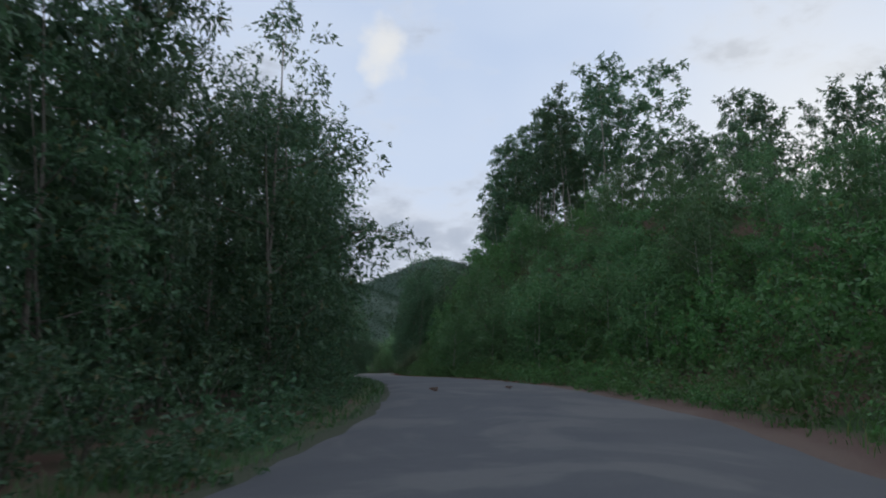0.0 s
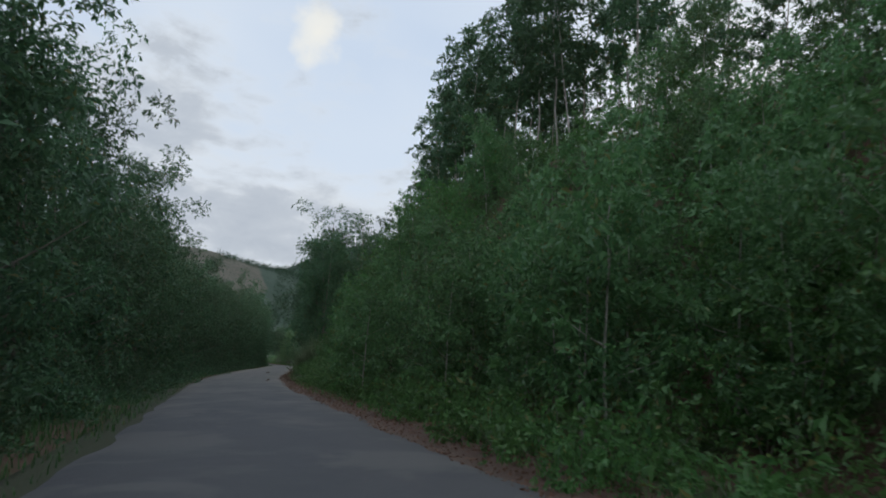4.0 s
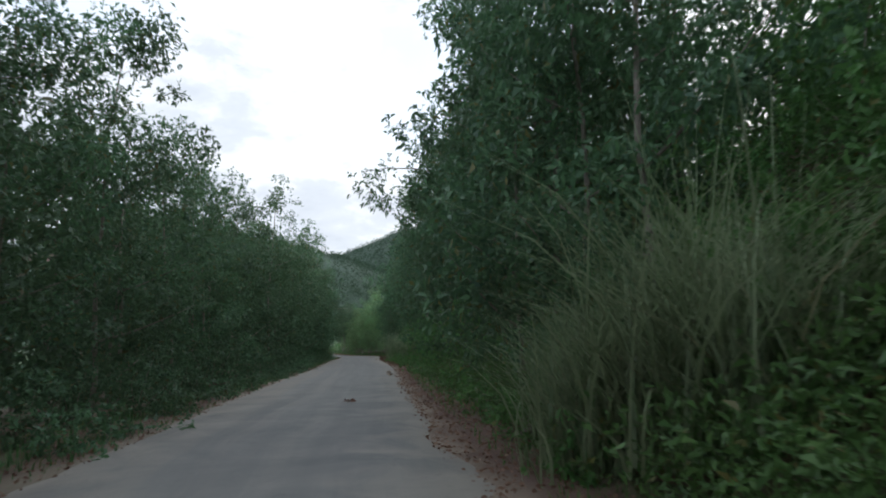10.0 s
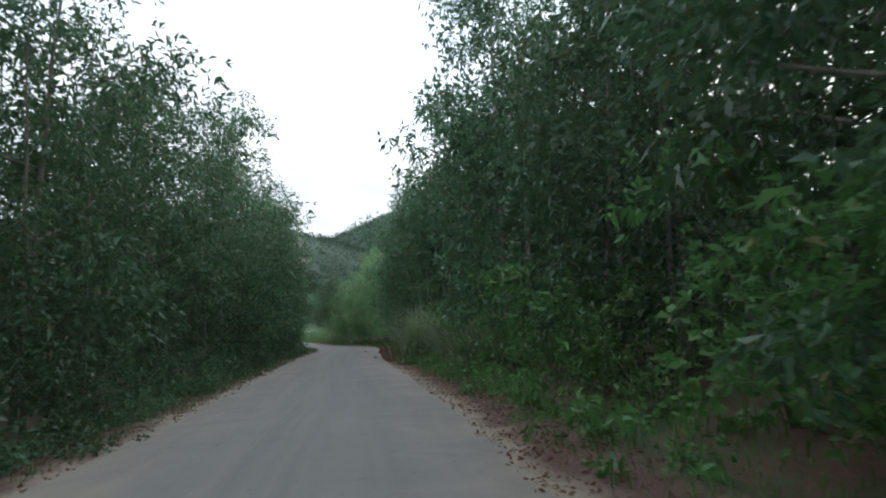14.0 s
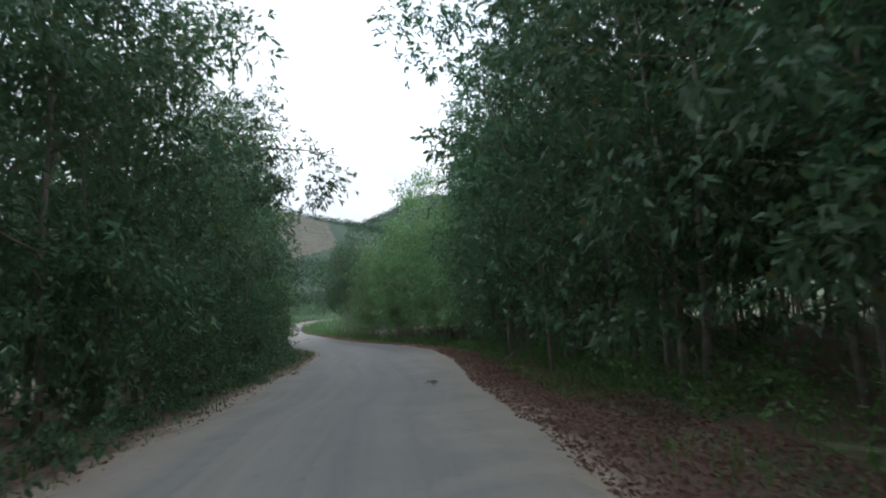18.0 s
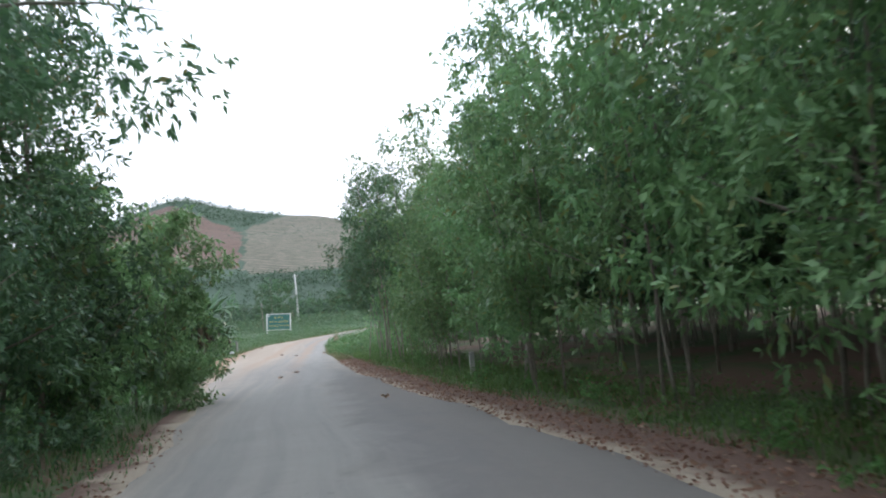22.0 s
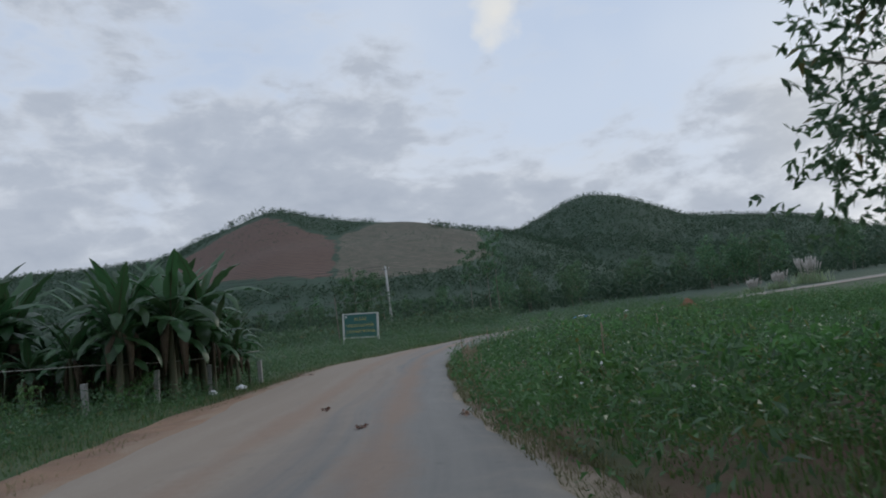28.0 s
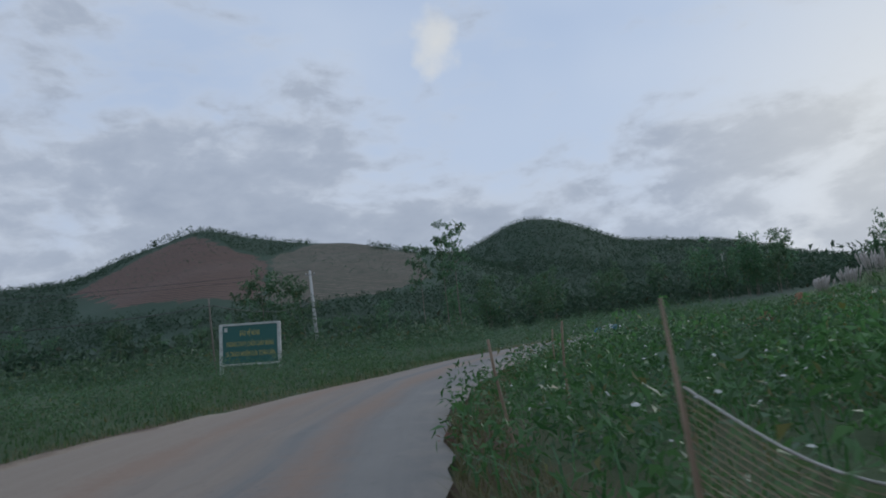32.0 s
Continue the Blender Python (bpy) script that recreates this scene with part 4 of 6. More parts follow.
def grove(name, kinds, runs, label, leaf=LEAF):
    """Trees too deep in the thicket to tell apart, joined: runs of s0, s1, gap, lat, spread, size."""
    verts, faces, tint, mats, base = [], [], [], [leaf, BARK], 0
    for s0, s1, gap, lat, spread, size in runs:
        s = s0
        while s < s1:
            ob = STORE[rnd.choice(kinds)][0]
            m = np.array(spot(ob, s + rnd.uniform(-0.4, 0.4) * gap, lat + rnd.uniform(-spread, spread), rnd.uniform(0, 6.28), rnd.uniform(*size), rnd.uniform(0.9, 1.1), 0.05))
            for ch in ob.children:
                me = ch.data
                v = np.empty(len(me.vertices) * 3)
                me.vertices.foreach_get("co", v)
                v = v.reshape(-1, 3) @ m[:3, :3].T + m[:3, 3]
                faces += [[q + base for q in p.vertices] for p in me.polygons]
                tint += [0 if ch.name[:5] in ("crown", "folia") else 1] * len(me.polygons)
                verts.append(v)
                base += len(v)
            s += gap * rnd.uniform(0.8, 1.2)
    return tagged(new(name, mesh_of(name, np.vstack(verts), faces, mats, tint)), label, "trees", kind="stuff")


# the left side: a wall of acacias with shrubs at its foot
rows_of(FULL, -6, 16, 2.3, -6.8, 0.5, (0.95, 1.07))
rows_of(FULL, 16, 30, 2.3, -5.3, 0.4, (1.1, 1.24))
rows_of(FULL, 30, 60, 2.4, -6.4, 0.5, (1.03, 1.2))
rows_of(FULL, 60, 100, 2.6, -6.3, 0.5, (0.93, 1.1))
rows_of(FULL, 100, 119, 2.6, -5.6, 0.4, (1.12, 1.26))
rows_of(FULL, 118, 149, 2.6, -5.2, 0.4, (0.9, 1.08))
grove("roadside_thicket", BACK, [(-6, 143, 2.6, -9.2, 0.8, (0.9, 1.1)), (-6, 143, 3.2, -12.4, 1.2, (0.95, 1.1))], "dense acacia thicket behind the roadside trees")
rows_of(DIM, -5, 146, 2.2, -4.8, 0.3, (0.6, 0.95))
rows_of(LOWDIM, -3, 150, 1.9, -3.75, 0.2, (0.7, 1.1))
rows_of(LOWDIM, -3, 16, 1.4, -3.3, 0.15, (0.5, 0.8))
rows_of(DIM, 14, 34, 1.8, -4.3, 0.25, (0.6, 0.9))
rows_of(LOW, 150, 166, 1.5, -5.4, 0.9, (0.7, 1.2))
rows_of(LOW, 166, 182, 1.4, -9.4, 0.9, (0.6, 1.0))
overhang(OVER[0], 17.2, -5.0, -15)
for s_at, turn_at, size_at in ((122.6, 4, 1.0), (144.6, -14, 0.92)):
    overhang(OVER[1], s_at, -5.3, turn_at, size_at)
overhang(OVER[1], 74.5, 4.9, 184, 1.1)
for s_at, lat_at, size_at in ((153.2, -3.3, 1.15), (154.6, -4.1, 0.95), (150.4, -4.6, 1.1), (157.6, -7.4, 0.8)):
    plant(PALE[0 if s_at < 154 else 1], s_at, lat_at, size_at)
for s_at, lat_at, size_at in ((145.4, -5.0, 0.95), (147.4, -4.8, 0.92), (149.5, -4.7, 0.8), (148.3, -5.8, 0.95)):
    plant(FULL[int(s_at) % 5], s_at, lat_at, size_at)
# the right side: shrubs and trees on the cut bank, then a plantation on level ground
rows_of(LOW, 0, 60, 1.3, 4.5, 0.5, (0.7, 1.2))
rows_of(LOW, 14, 60, 1.2, 3.2, 0.4, (0.5, 0.8))
rows_of(LOW, 60, 112, 1.5, 2.6, 0.25, (0.6, 1.0))
rows_of(BUSH, 3, 26, 1.8, 6.4, 0.5, (0.7, 1.1))
rows_of(BUSH, 44, 74, 1.6, 6.2, 0.5, (0.7, 1.1))
rows_of(BUSH, 47, 61, 1.6, 4.5, 0.4, (0.55, 0.85))
rows_of(BUSH, 3, 70, 2.0, 8.4, 0.6, (0.8, 1.2))
rows_of(BUSH, 20, 66, 2.2, 10.4, 0.6, (0.55, 0.85))
rows_of(SAPLING, 25, 46, 2.0, 4.8, 0.4, (0.75, 1.0))
for s_at, lat_at, size_at in ((36.8, 3.0, 0.95), (31.3, 4.0, 0.9), (41.5, 3.4, 0.8)):
    plant(SAPLING[0], s_at, lat_at, size_at)
rows_of(LOW, 22, 46, 0.9, 3.4, 0.6, (0.7, 1.15))
rows_of(SAPLING, 18, 47, 1.9, 6.4, 0.6, (0.8, 1.1))
rows_of(SAPLING, 8, 46, 2.4, 9.2, 0.8, (0.72, 1.0))
rows_of(SAPLING, 4, 34, 2.6, 12.0, 0.8, (0.7, 0.95))
rows_of(THIN, 41, 66, 1.3, 12.2, 1.4, (0.98, 1.12))
rows_of(THIN, 36, 64, 1.4, 16.0, 2.2, (0.92, 1.06))
plant(BARE[0], 55.4, 10.8, 1.15)
grove("bank_shrubs", LITE, [(4 if l > 6 else 46, 72, 1.7, l, 0.5, (0.55, 0.9)) for l in (5.4, 7.1, 8.8, 10.6, 12.6)], "close shrubs covering the cut bank", SHRUB)
grove("hilltop_thicket", BACK, [(4, 36, 2.6, 14.5, 1.0, (0.42, 0.55)), (4, 36, 2.6, 18.5, 1.0, (0.45, 0.6)), (40, 62, 3.2, 18.0, 2.0, (0.55, 0.72)), (40, 62, 3.2, 23.0, 2.0, (0.55, 0.72)), (60, 74, 2.8, 8.6, 0.8, (0.45, 0.58)), (60, 74, 3.0, 11.5, 0.8, (0.45, 0.58)), (74, 112, 2.8, 8.6, 0.8, (1.0, 1.2)), (74, 112, 3.0, 11.5, 0.8, (1.0, 1.2))], "dense trees on and behind the roadside bank")
rows_of(FULL, 62, 74, 1.9, 4.0, 0.3, (1.08, 1.22))
rows_of(THIN, 22, 36, 1.8, 14.8, 1.5, (0.42, 0.55))
rows_of(FULL, 74, 82, 2.4, 4.3, 0.4, (1.08, 1.25))
rows_of(FULL, 82, 98, 2.6, 5.1, 0.5, (1.08, 1.26))
rows_of(FULL, 98, 114, 2.6, 5.4, 0.4, (1.05, 1.2))
rows_of(BUSH, 66, 103, 1.7, 3.9, 0.3, (0.7, 1.15))
rows_of(SKIRT, 113, 124, 1.9, 4.4, 0.4, (1.08, 1.2))
rows_of(SKIRT, 124, 128, 2.0, 4.8, 0.4, (1.0, 1.1))
rows_of(SKIRT, 127, 133, 1.6, 4.3, 0.3, (0.9, 1.02))
rows_of(YOUNG, 131, 148, 1.6, 5.0, 0.5, (0.96, 1.06))
rows_of(YOUNG, 148, 162, 1.5, 4.6, 0.4, (0.82, 0.92))
rows_of(YOUNG, 162, 166, 1.4, 4.4, 0.3, (0.74, 0.82))
rows_of(HIGH, 114, 142, 1.7, 7.4, 0.7, (0.95, 1.1))
rows_of(HIGH, 142, 165, 1.5, 7.6, 0.8, (0.74, 0.82))
grove("plantation_depth", DEEP, [(108, 142, 2.4, l, 1.0, (0.95, 1.1)) for l in (9.8, 12.3, 15.3, 19.0, 23.0)] + [(142, 166, 1.7, l, 0.8, (0.7, 0.8)) for l in (9.4, 11.4, 13.6, 16.0, 19.0, 22.5)], "dim plantation interior of close thin stems")
rows_of(HIGH, 161.5, 167, 1.3, 3.4, 0.3, (0.76, 0.84))
rows_of(HIGH, 164, 173, 2.6, 7.4, 1.2, (0.7, 0.78))
grove("plantation_edge", BACK, [(112, 162, 2.6, 25.5, 1.0, (0.55, 0.7)), (112, 162, 2.6, 28.5, 1.0, (0.6, 0.75))] + [(165, 177, 2.2, l, 0.8, (0.5, 0.65)) for l in (17.0, 20.0, 23.5, 27.0)], "leafy far edge of the plantation")
rows_of(BUSH, 112, 130, 2.6, 6.0, 0.4, (0.4, 0.6))
for i, (s_at, lat_at, turn_at, size_at) in enumerate(((163.4, 5.0, 170, 0.86), (165.0, 5.6, 190, 0.87), (166.4, 6.2, 175, 0.85), (169.4, 7.4, 195, 0.8), (174.2, 8.0, 185, 0.72))):
    overhang(LEAN[i % 2], s_at, lat_at, turn_at, size_at)
for s_at, lat_at, turn_at, size_at in ((167.0, 3.5, 178, 1.0), (172.3, 5.7, 188, 0.88)):
    overhang(OVER[2], s_at, lat_at, turn_at, size_at)
for s_at, lat_at, size_at in ((169.6, -5.3, 0.8), (171.0, -6.0, 0.85), (172.3, -5.5, 1.0), (173.4, -5.9, 1.1), (174.4, -6.6, 0.9), (170.2, -7.2, 1.0), (167.8, -5.2, 0.9), (172.0, -7.6, 1.1)):
    plant(LOW[int(s_at) % 3], s_at, lat_at, size_at)
for s_at, lat_at, size_at in ((181.5, 3.6, 0.42), (182.6, 4.4, 0.36), (188.0, 4.2, 0.3), (190.5, 6.5, 0.4), (194.0, 3.4, 0.3), (186.2, 7.8, 0.42), (198.0, 7.0, 0.45), (203.0, 5.0, 0.4)):
    plant(DIM[int(s_at) % 3], s_at, lat_at, size_at, label="dark bush standing out of the fallow field")
for s_at, lat_at, size_at in ((170.6, 6.4, 0.74), (171.6, 7.6, 0.7), (173.2, 8.4, 0.72), (175.0, 9.8, 0.68)):
    plant(HIGH[int(s_at) % 3], s_at, lat_at, size_at)
for s_at, lat_at, size_at in ((172.5, 6.8, 0.4), (174.0, 5.4, 0.34), (175.2, 6.4, 0.42), (176.6, 7.4, 0.45), (177.6, 5.6, 0.36), (178.8, 8.6, 0.45), (170.8, 8.4, 0.42)):
    plant(DIM[int(s_at) % 3], s_at, lat_at, size_at, label="dark undergrowth at the end of the plantation")
plant(HIGH[1], 66.5, 4.0, 0.85)
plant(BARE[0], 171.5, 4.6, 0.8)
rows_of(LOW, 116, 178, 1.6, 3.9, 0.5, (0.4, 0.75))
plant(THIN[0], 150.9, 4.5, 0.78)
for k_at, s_at, lat_at, size_at in ((0, 61.0, 2.9, 1.05), (1, 61.9, 3.1, 1.0), (0, 98.0, 3.6, 0.9), (1, 108.6, 3.3, 1.3), (0, 107.0, 4.4, 1.5), (1, 105.4, 4.4, 1.4), (1, 57.0, 4.6, 0.7), (0, 105.0, 3.7, 1.0), (1, 106.6, 3.3, 1.25), (0, 108.2, 3.6, 1.3), (1, 106.0, 3.8, 1.35), (0, 104.2, 3.7, 1.0), (1, 103.2, 3.9, 1.0), (0, 60.1, 3.4, 1.1), (1, 59.4, 3.8, 1.1), (0, 60.8, 3.8, 1.3)):
    plant(REEDS[k_at], s_at, lat_at, size_at)
for i in range(60):
    plant(rnd.choice(LOW), rnd.uniform(174, 214), rnd.uniform(2.4, 13), rnd.uniform(0.7, 1.3))
for i in range(9):
    plant(rnd.choice(BUSH), rnd.uniform(180, 216), rnd.uniform(5.5, 16), rnd.uniform(0.28, 0.4))
for s_at, lat_at in ((184, -11), (187, -9.5), (189, -12.5), (191, -10), (194, -9), (186, -14), (192, -14), (182, -13)):
    plant(rnd.choice(BUSH), s_at, lat_at, rnd.uniform(0.5, 0.75))
for s_at, lat_at, size_at in ((153, -8.5, 0.7), (160, -9, 0.6), (164, -7.5, 0.5), (168, -11, 0.6), (172, -12.5, 0.6), (176, -10.5, 0.45)):
    plant(rnd.choice(BUSH), s_at, lat_at, size_at)


# ---- verge cover: grass, litter and field, too many to count ----
def strip_points(rng, n, s0, s1, l0, l1):
    s, l = rng.uniform(s0, s1, n), rng.uniform(0, 1, n)
    lat = (l0(s) if callable(l0) else l0) + l * ((l1(s) if callable(l1) else l1) - (l0(s) if callable(l0) else l0))
    p = np.stack([np.interp(s, ROADS, ROADLINE[:, k]) + np.interp(s, ROADS, SIDE[:, k]) * lat for k in (0, 1)], 1)
    return np.c_[p, land(p[:, 0], p[:, 1]) - 0.02]


def grass_strip(name, seed, n, s0, s1, l0, l1, tall, label, mat=GRASS, width=0.009, bend=0.5):
    rng = np.random.default_rng(seed)
    at = strip_points(rng, n, s0, s1, l0, l1)
    patch = 0.55 + 0.45 * np.sin(at[:, 0] * 1.1 + 2 * np.sin(at[:, 1] * 0.6)) * np.sin(at[:, 1] * 0.8 + at[:, 0] * 0.3)
    h = tall * rng.uniform(0.4, 1.1, n) * (0.45 + patch)
    v, f = blades_arrays(rng, at, h, h * bend * rng.uniform(0.3, 1.3, n), np.full(n, width) * rng.uniform(0.6, 1.6, n), 2)
    return tagged(new(name, mesh_of(name, v, f, mat)), label, "grass", kind="stuff")


# left strip takes the darker weed leaf, standing in for shade under the trees
grass_strip("verge_grass", 201, 16000, -5, 150, lambda s: -road_left(s) - 0.1, lambda s: -road_left(s) - 1.7, 0.3, "short green verge grass under the roadside trees", FIELD_LEAF)
grass_strip("verge_grass", 202, 13000, 0, 115, lambda s: road_right(s) + 0.5, lambda s: road_right(s) + 3.0, 0.35, "green weeds and grass at the foot of the bank")
grass_strip("verge_grass", 203, 26000, 118, 182, lambda s: road_right(s) + 0.9, lambda s: road_right(s) + 3.4, 0.30, "short grass between the road and the plantation")
grass_strip("verge_grass", 204, 34000, 146, 214, lambda s: -road_left(s) - 0.1 - 0.75 * shoulder_left(s), lambda s: -road_left(s) - 8.5, 0.33, "long uneven grass on the open verge", FIELD_LEAF)
grass_strip("field_grass", 205, 13000, 175, 232, lambda s: road_right(s) + 0.1, lambda s: road_right(s) + 18, 0.55, "rank green growth over the fallow field", FIELD_LEAF, 0.012, 0.8)

grass_strip("field_edge_grass", 206, 11000, 168, 208, lambda s: road_right(s) + 0.0, lambda s: road_right(s) + 0.7, 0.28, "dry tufts of grass along the field edge", DRY_GRASS, 0.006, 1.0)
grass_strip("field_edge_grass", 207, 9000, 168, 230, lambda s: -road_left(s) - 0.25 * shoulder_left(s), lambda s: -road_left(s) - 1.2 - shoulder_left(s), 0.22, "brownish grass at the edge of the open verge", DRY_GRASS, 0.006, 1.0)


def fallen_leaves(seed, n, s0, s1, l0, l1, label):
    rng = np.random.default_rng(seed)
    at = strip_points(rng, n, s0, s1, l0, l1)
    at[:, 2] += 0.06 + 0.02 * ripple(at[:, 0] * 1.4, at[:, 1] * 1.2) + rng.uniform(0.0, 0.035, n)
    way = np.c_[rng.normal(size=(n, 2)), rng.normal(scale=0.25, size=n)]
    L = rng.uniform(0.04, 0.085, n)
    v, f = leaves_arrays(rng, at, way, L, L * 0.24)
    return tagged(new("fallen_leaves", mesh_of("fallen_leaves", v, f, DRY)), label, "leaf litter", kind="stuff")


DRY = leaf_material("dry_leaf", (0.15, 0.08, 0.055), (0.31, 0.19, 0.13), (0.40, 0.31, 0.22), 0.7)
fallen_leaves(211, 15000, 20, 112, lambda s: road_right(s) - 0.15, lambda s: road_right(s) + 1.3, "brown fallen leaves along the road edge")
fallen_leaves(212, 24000, 108, 135, lambda s: road_right(s) - 0.1, lambda s: road_right(s) + 1.9, "thick brown leaf litter beside the plantation")
fallen_leaves(214, 8000, 133, 168, lambda s: road_right(s) - 0.1, lambda s: road_right(s) + 1.2, "thin leaf litter along the verge of the bend")
fallen_leaves(213, 5000, 50, 150, lambda s: -road_left(s) + 0.15, lambda s: -road_left(s) - 0.9, "dry leaves in the gutter of the road")


# ---- far woods ----
def canopy(name, seed, n, where, size, label, mat=LEAF, per=9, blade=0.9):
    """Far tree crowns: rough leaf clumps scattered on the slopes."""
    rng = np.random.default_rng(seed)
    at = where(rng, n)
    n = len(at)
    d = rng.normal(size=(n, per, 3))
    d /= np.linalg.norm(d, axis=2)[:, :, None]
    r = size * rng.uniform(0.6, 1.3, n)
    c = at[:, None] + d * r[:, None, None] * np.array([0.8, 0.8, 0.9]) * rng.uniform(0.5, 1.0, (n, per, 1)) + np.array([0, 0, 0.8]) * r[:, None, None]
    way = d * 0.6 + rng.normal(size=(n, per, 3)) * 0.6
    L = (blade * r[:, None] * rng.uniform(0.6, 1.3, (n, per))).ravel()
    v, f = leaves_arrays(rng, c.reshape(-1, 3), way.reshape(-1, 3), L, L * 0.3)
    return tagged(new(name, mesh_of(name, v, f[:, :3], mat)), label, "woods", kind="stuff")


def on_bearing(b0, b1, r0, r1, lift=0.0, power=1.0):
    def where(rng, n):
        b, r = np.radians(rng.uniform(b0, b1, n)), r0 + (r1 - r0) * rng.uniform(0, 1, n) ** power
        x, y = HILL_EYE[0] - r * np.sin(b), HILL_EYE[1] + r * np.cos(b)
        return np.c_[x, y, land(x, y) + lift]
    return where


def clear_of_fields(where):
    """Keeps the clearings on the hill free of trees."""
    def kept(rng, n):
        p = where(rng, n)
        b = np.degrees(np.arctan2(-(p[:, 0] - HILL_EYE[0]), p[:, 1] - HILL_EYE[1]))
        e = np.degrees(np.arctan2(p[:, 2] + 7.35, np.hypot(p[:, 0] - HILL_EYE[0], p[:, 1] - HILL_EYE[1])))
        top = np.interp(b, CROWN_AT, CROWN_UP)
        bare = (b > -0.5) & (b < 30) & (e > 4.6) & (e < top) & (np.hypot(p[:, 0] - HILL_EYE[0], p[:, 1] - HILL_EYE[1]) < 640)
        return p[~bare]
    return kept


canopy("hill_woods", 221, 15000, clear_of_fields(on_bearing(-38, 42, 300, 640)), 1.9, "dense dark green woods on the near slopes", FAR_LEAF)
canopy("hill_woods", 222, 9000, on_bearing(-38, 6, 560, 960), 2.6, "woods covering the far rounded hill", FAR_LEAF)
canopy("valley_woods", 223, 2400, on_bearing(-40, 42, 90, 300, 0.0, 1.3), 2.4, "mixed trees and thicket in the valley", FAR_LEAF, 34, 0.4)
canopy("valley_thicket", 224, 3600, on_bearing(-3, 60, 36, 120, -0.3), 1.05, "low green thicket beyond the road", LEAF, 24, 0.35)
canopy("hill_scrub", 226, 1100, on_bearing(0, 29, 430, 590, -0.4, 0.8), 0.9, "scattered low scrub on the cleared slopes", FAR_LEAF, 7, 1.0)
canopy("ridge_trees", 225, 40, on_bearing(21, 24.5, 596, 602, 2.0), 2.6, "few lone trees standing on the hill crest", FAR_LEAF)


def on_strip(s0, s1, l0, l1):
    return lambda rng, n: strip_points(rng, n, s0, s1, l0, l1)


canopy("field_weeds", 231, 6400, on_strip(172, 232, lambda s: road_right(s) + 0.15, lambda s: road_right(s) + 24), 0.4, "tangled broad-leaved weeds covering the field", FIELD_LEAF, 30, 0.3)
canopy("field_weeds", 235, 240, on_strip(170, 214, lambda s: road_right(s) + 1.0, lambda s: road_right(s) + 13), 0.58, "taller bushy weeds standing out of the field", LEAF, 90, 0.2)
canopy("bank_weeds", 237, 3400, on_strip(42, 78, lambda s: road_right(s) + 2.0, lambda s: road_right(s) + 12), 0.45, "creepers hanging over the steep bank", SHRUB, 40, 0.2)
canopy("bank_weeds", 238, 3000, on_strip(44, 60, lambda s: road_right(s) + 1.1, lambda s: road_right(s) + 6.5), 0.5, "leafy creepers at the foot of the steep bank", SHRUB, 42, 0.2)
canopy("bank_weeds", 233, 4200, on_strip(2, 78, lambda s: road_right(s) + 1.0, lambda s: road_right(s) + 12), 0.5, "creepers and weeds covering the cut bank", SHRUB, 40, 0.2)
canopy("verge_weeds", 234, 520, on_strip(140, 178, lambda s: road_right(s) + 1.3, lambda s: road_right(s) + 3.6), 0.3, "leafy weeds between the road and the plantation", SHRUB, 24, 0.26)
canopy("verge_weeds", 240, 620, on_strip(106, 134, lambda s: road_right(s) + 1.8, lambda s: road_right(s) + 4.2), 0.34, "low leafy weeds in the shade beside the litter", SHRUB, 26, 0.26)
canopy("verge_weeds", 232, 2600, on_strip(146, 236, lambda s: -road_left(s) - 0.5 - 0.8 * shoulder_left(s), lambda s: -road_left(s) - 20), 0.36, "leafy weeds on the open verge", FIELD_LEAF, 30, 0.24)


canopy("verge_bushes", 239, 1500, on_strip(178, 236, lambda s: -road_left(s) - 1.0, lambda s: -road_left(s) - 13), 0.45, "rough dark weeds between the road and the notice board", LEAF, 40, 0.22)
canopy("verge_bushes", 236, 260, on_strip(170, 240, lambda s: -road_left(s) - 3.2, lambda s: -road_left(s) - 22), 0.62, "dark low bushes dotted over the open verge", LEAF, 80, 0.2)


def wood_tree(k, b, r, size, label=""):
    """One tree at a bearing and distance from the bend."""
    x, y = HILL_EYE[0] - r * math.sin(radians(b)), HILL_EYE[1] + r * math.cos(radians(b))
    m = Matrix.LocRotScale((x, y, float(land(x, y)[0]) - 0.1), Euler((0, 0, rnd.uniform(0, 6.28))), (size,) * 3)
    ob, used = STORE[k]
    if used:
        ob = copy_thing(ob, m)
    else:
        ob.matrix_basis = m
        STORE[k][1] = True
    if label:
        ob["label"] = label


for i in range(26):
    wood_tree(rnd.choice(DEEP), rnd.uniform(-38, 3), rnd.uniform(75, 130), rnd.uniform(0.75, 1.1), "dark tree in the wood below the hills")
for i in range(16):
    wood_tree(rnd.choice(DEEP), rnd.uniform(5, 34), rnd.uniform(85, 150), rnd.uniform(0.7, 1.0), "dark tree in the valley behind the sign")
for b_at, r_at, size_at in ((12.2, 62, 0.9), (14.0, 58, 1.1), (15.6, 57, 1.15), (17.0, 60, 1.0)):
    wood_tree(BACK[0], b_at, r_at, size_at * 0.95, "dark broad tree behind the sign")
for b_at, r_at, size_at in ((5.0, 84, 0.7), (6.6, 92, 0.8), (8.2, 80, 0.75), (9.6, 96, 0.85), (11.0, 86, 0.8), (18.6, 74, 0.75), (20.2, 82, 0.8), (22.5, 78, 0.7), (3.4, 90, 0.75), (-3.0, 84, 0.7), (-6.0, 92, 0.75), (-9.0, 86, 0.7)):
    wood_tree(BACK[1], b_at, r_at, size_at, "dark tree at the foot of the cleared hill")
wood_tree(SPARSE[0], -1.6, 60, 1.0)
wood_tree(SPARSE[0], -0.6, 62, 0.92, "thin sparse tree beside a taller one")
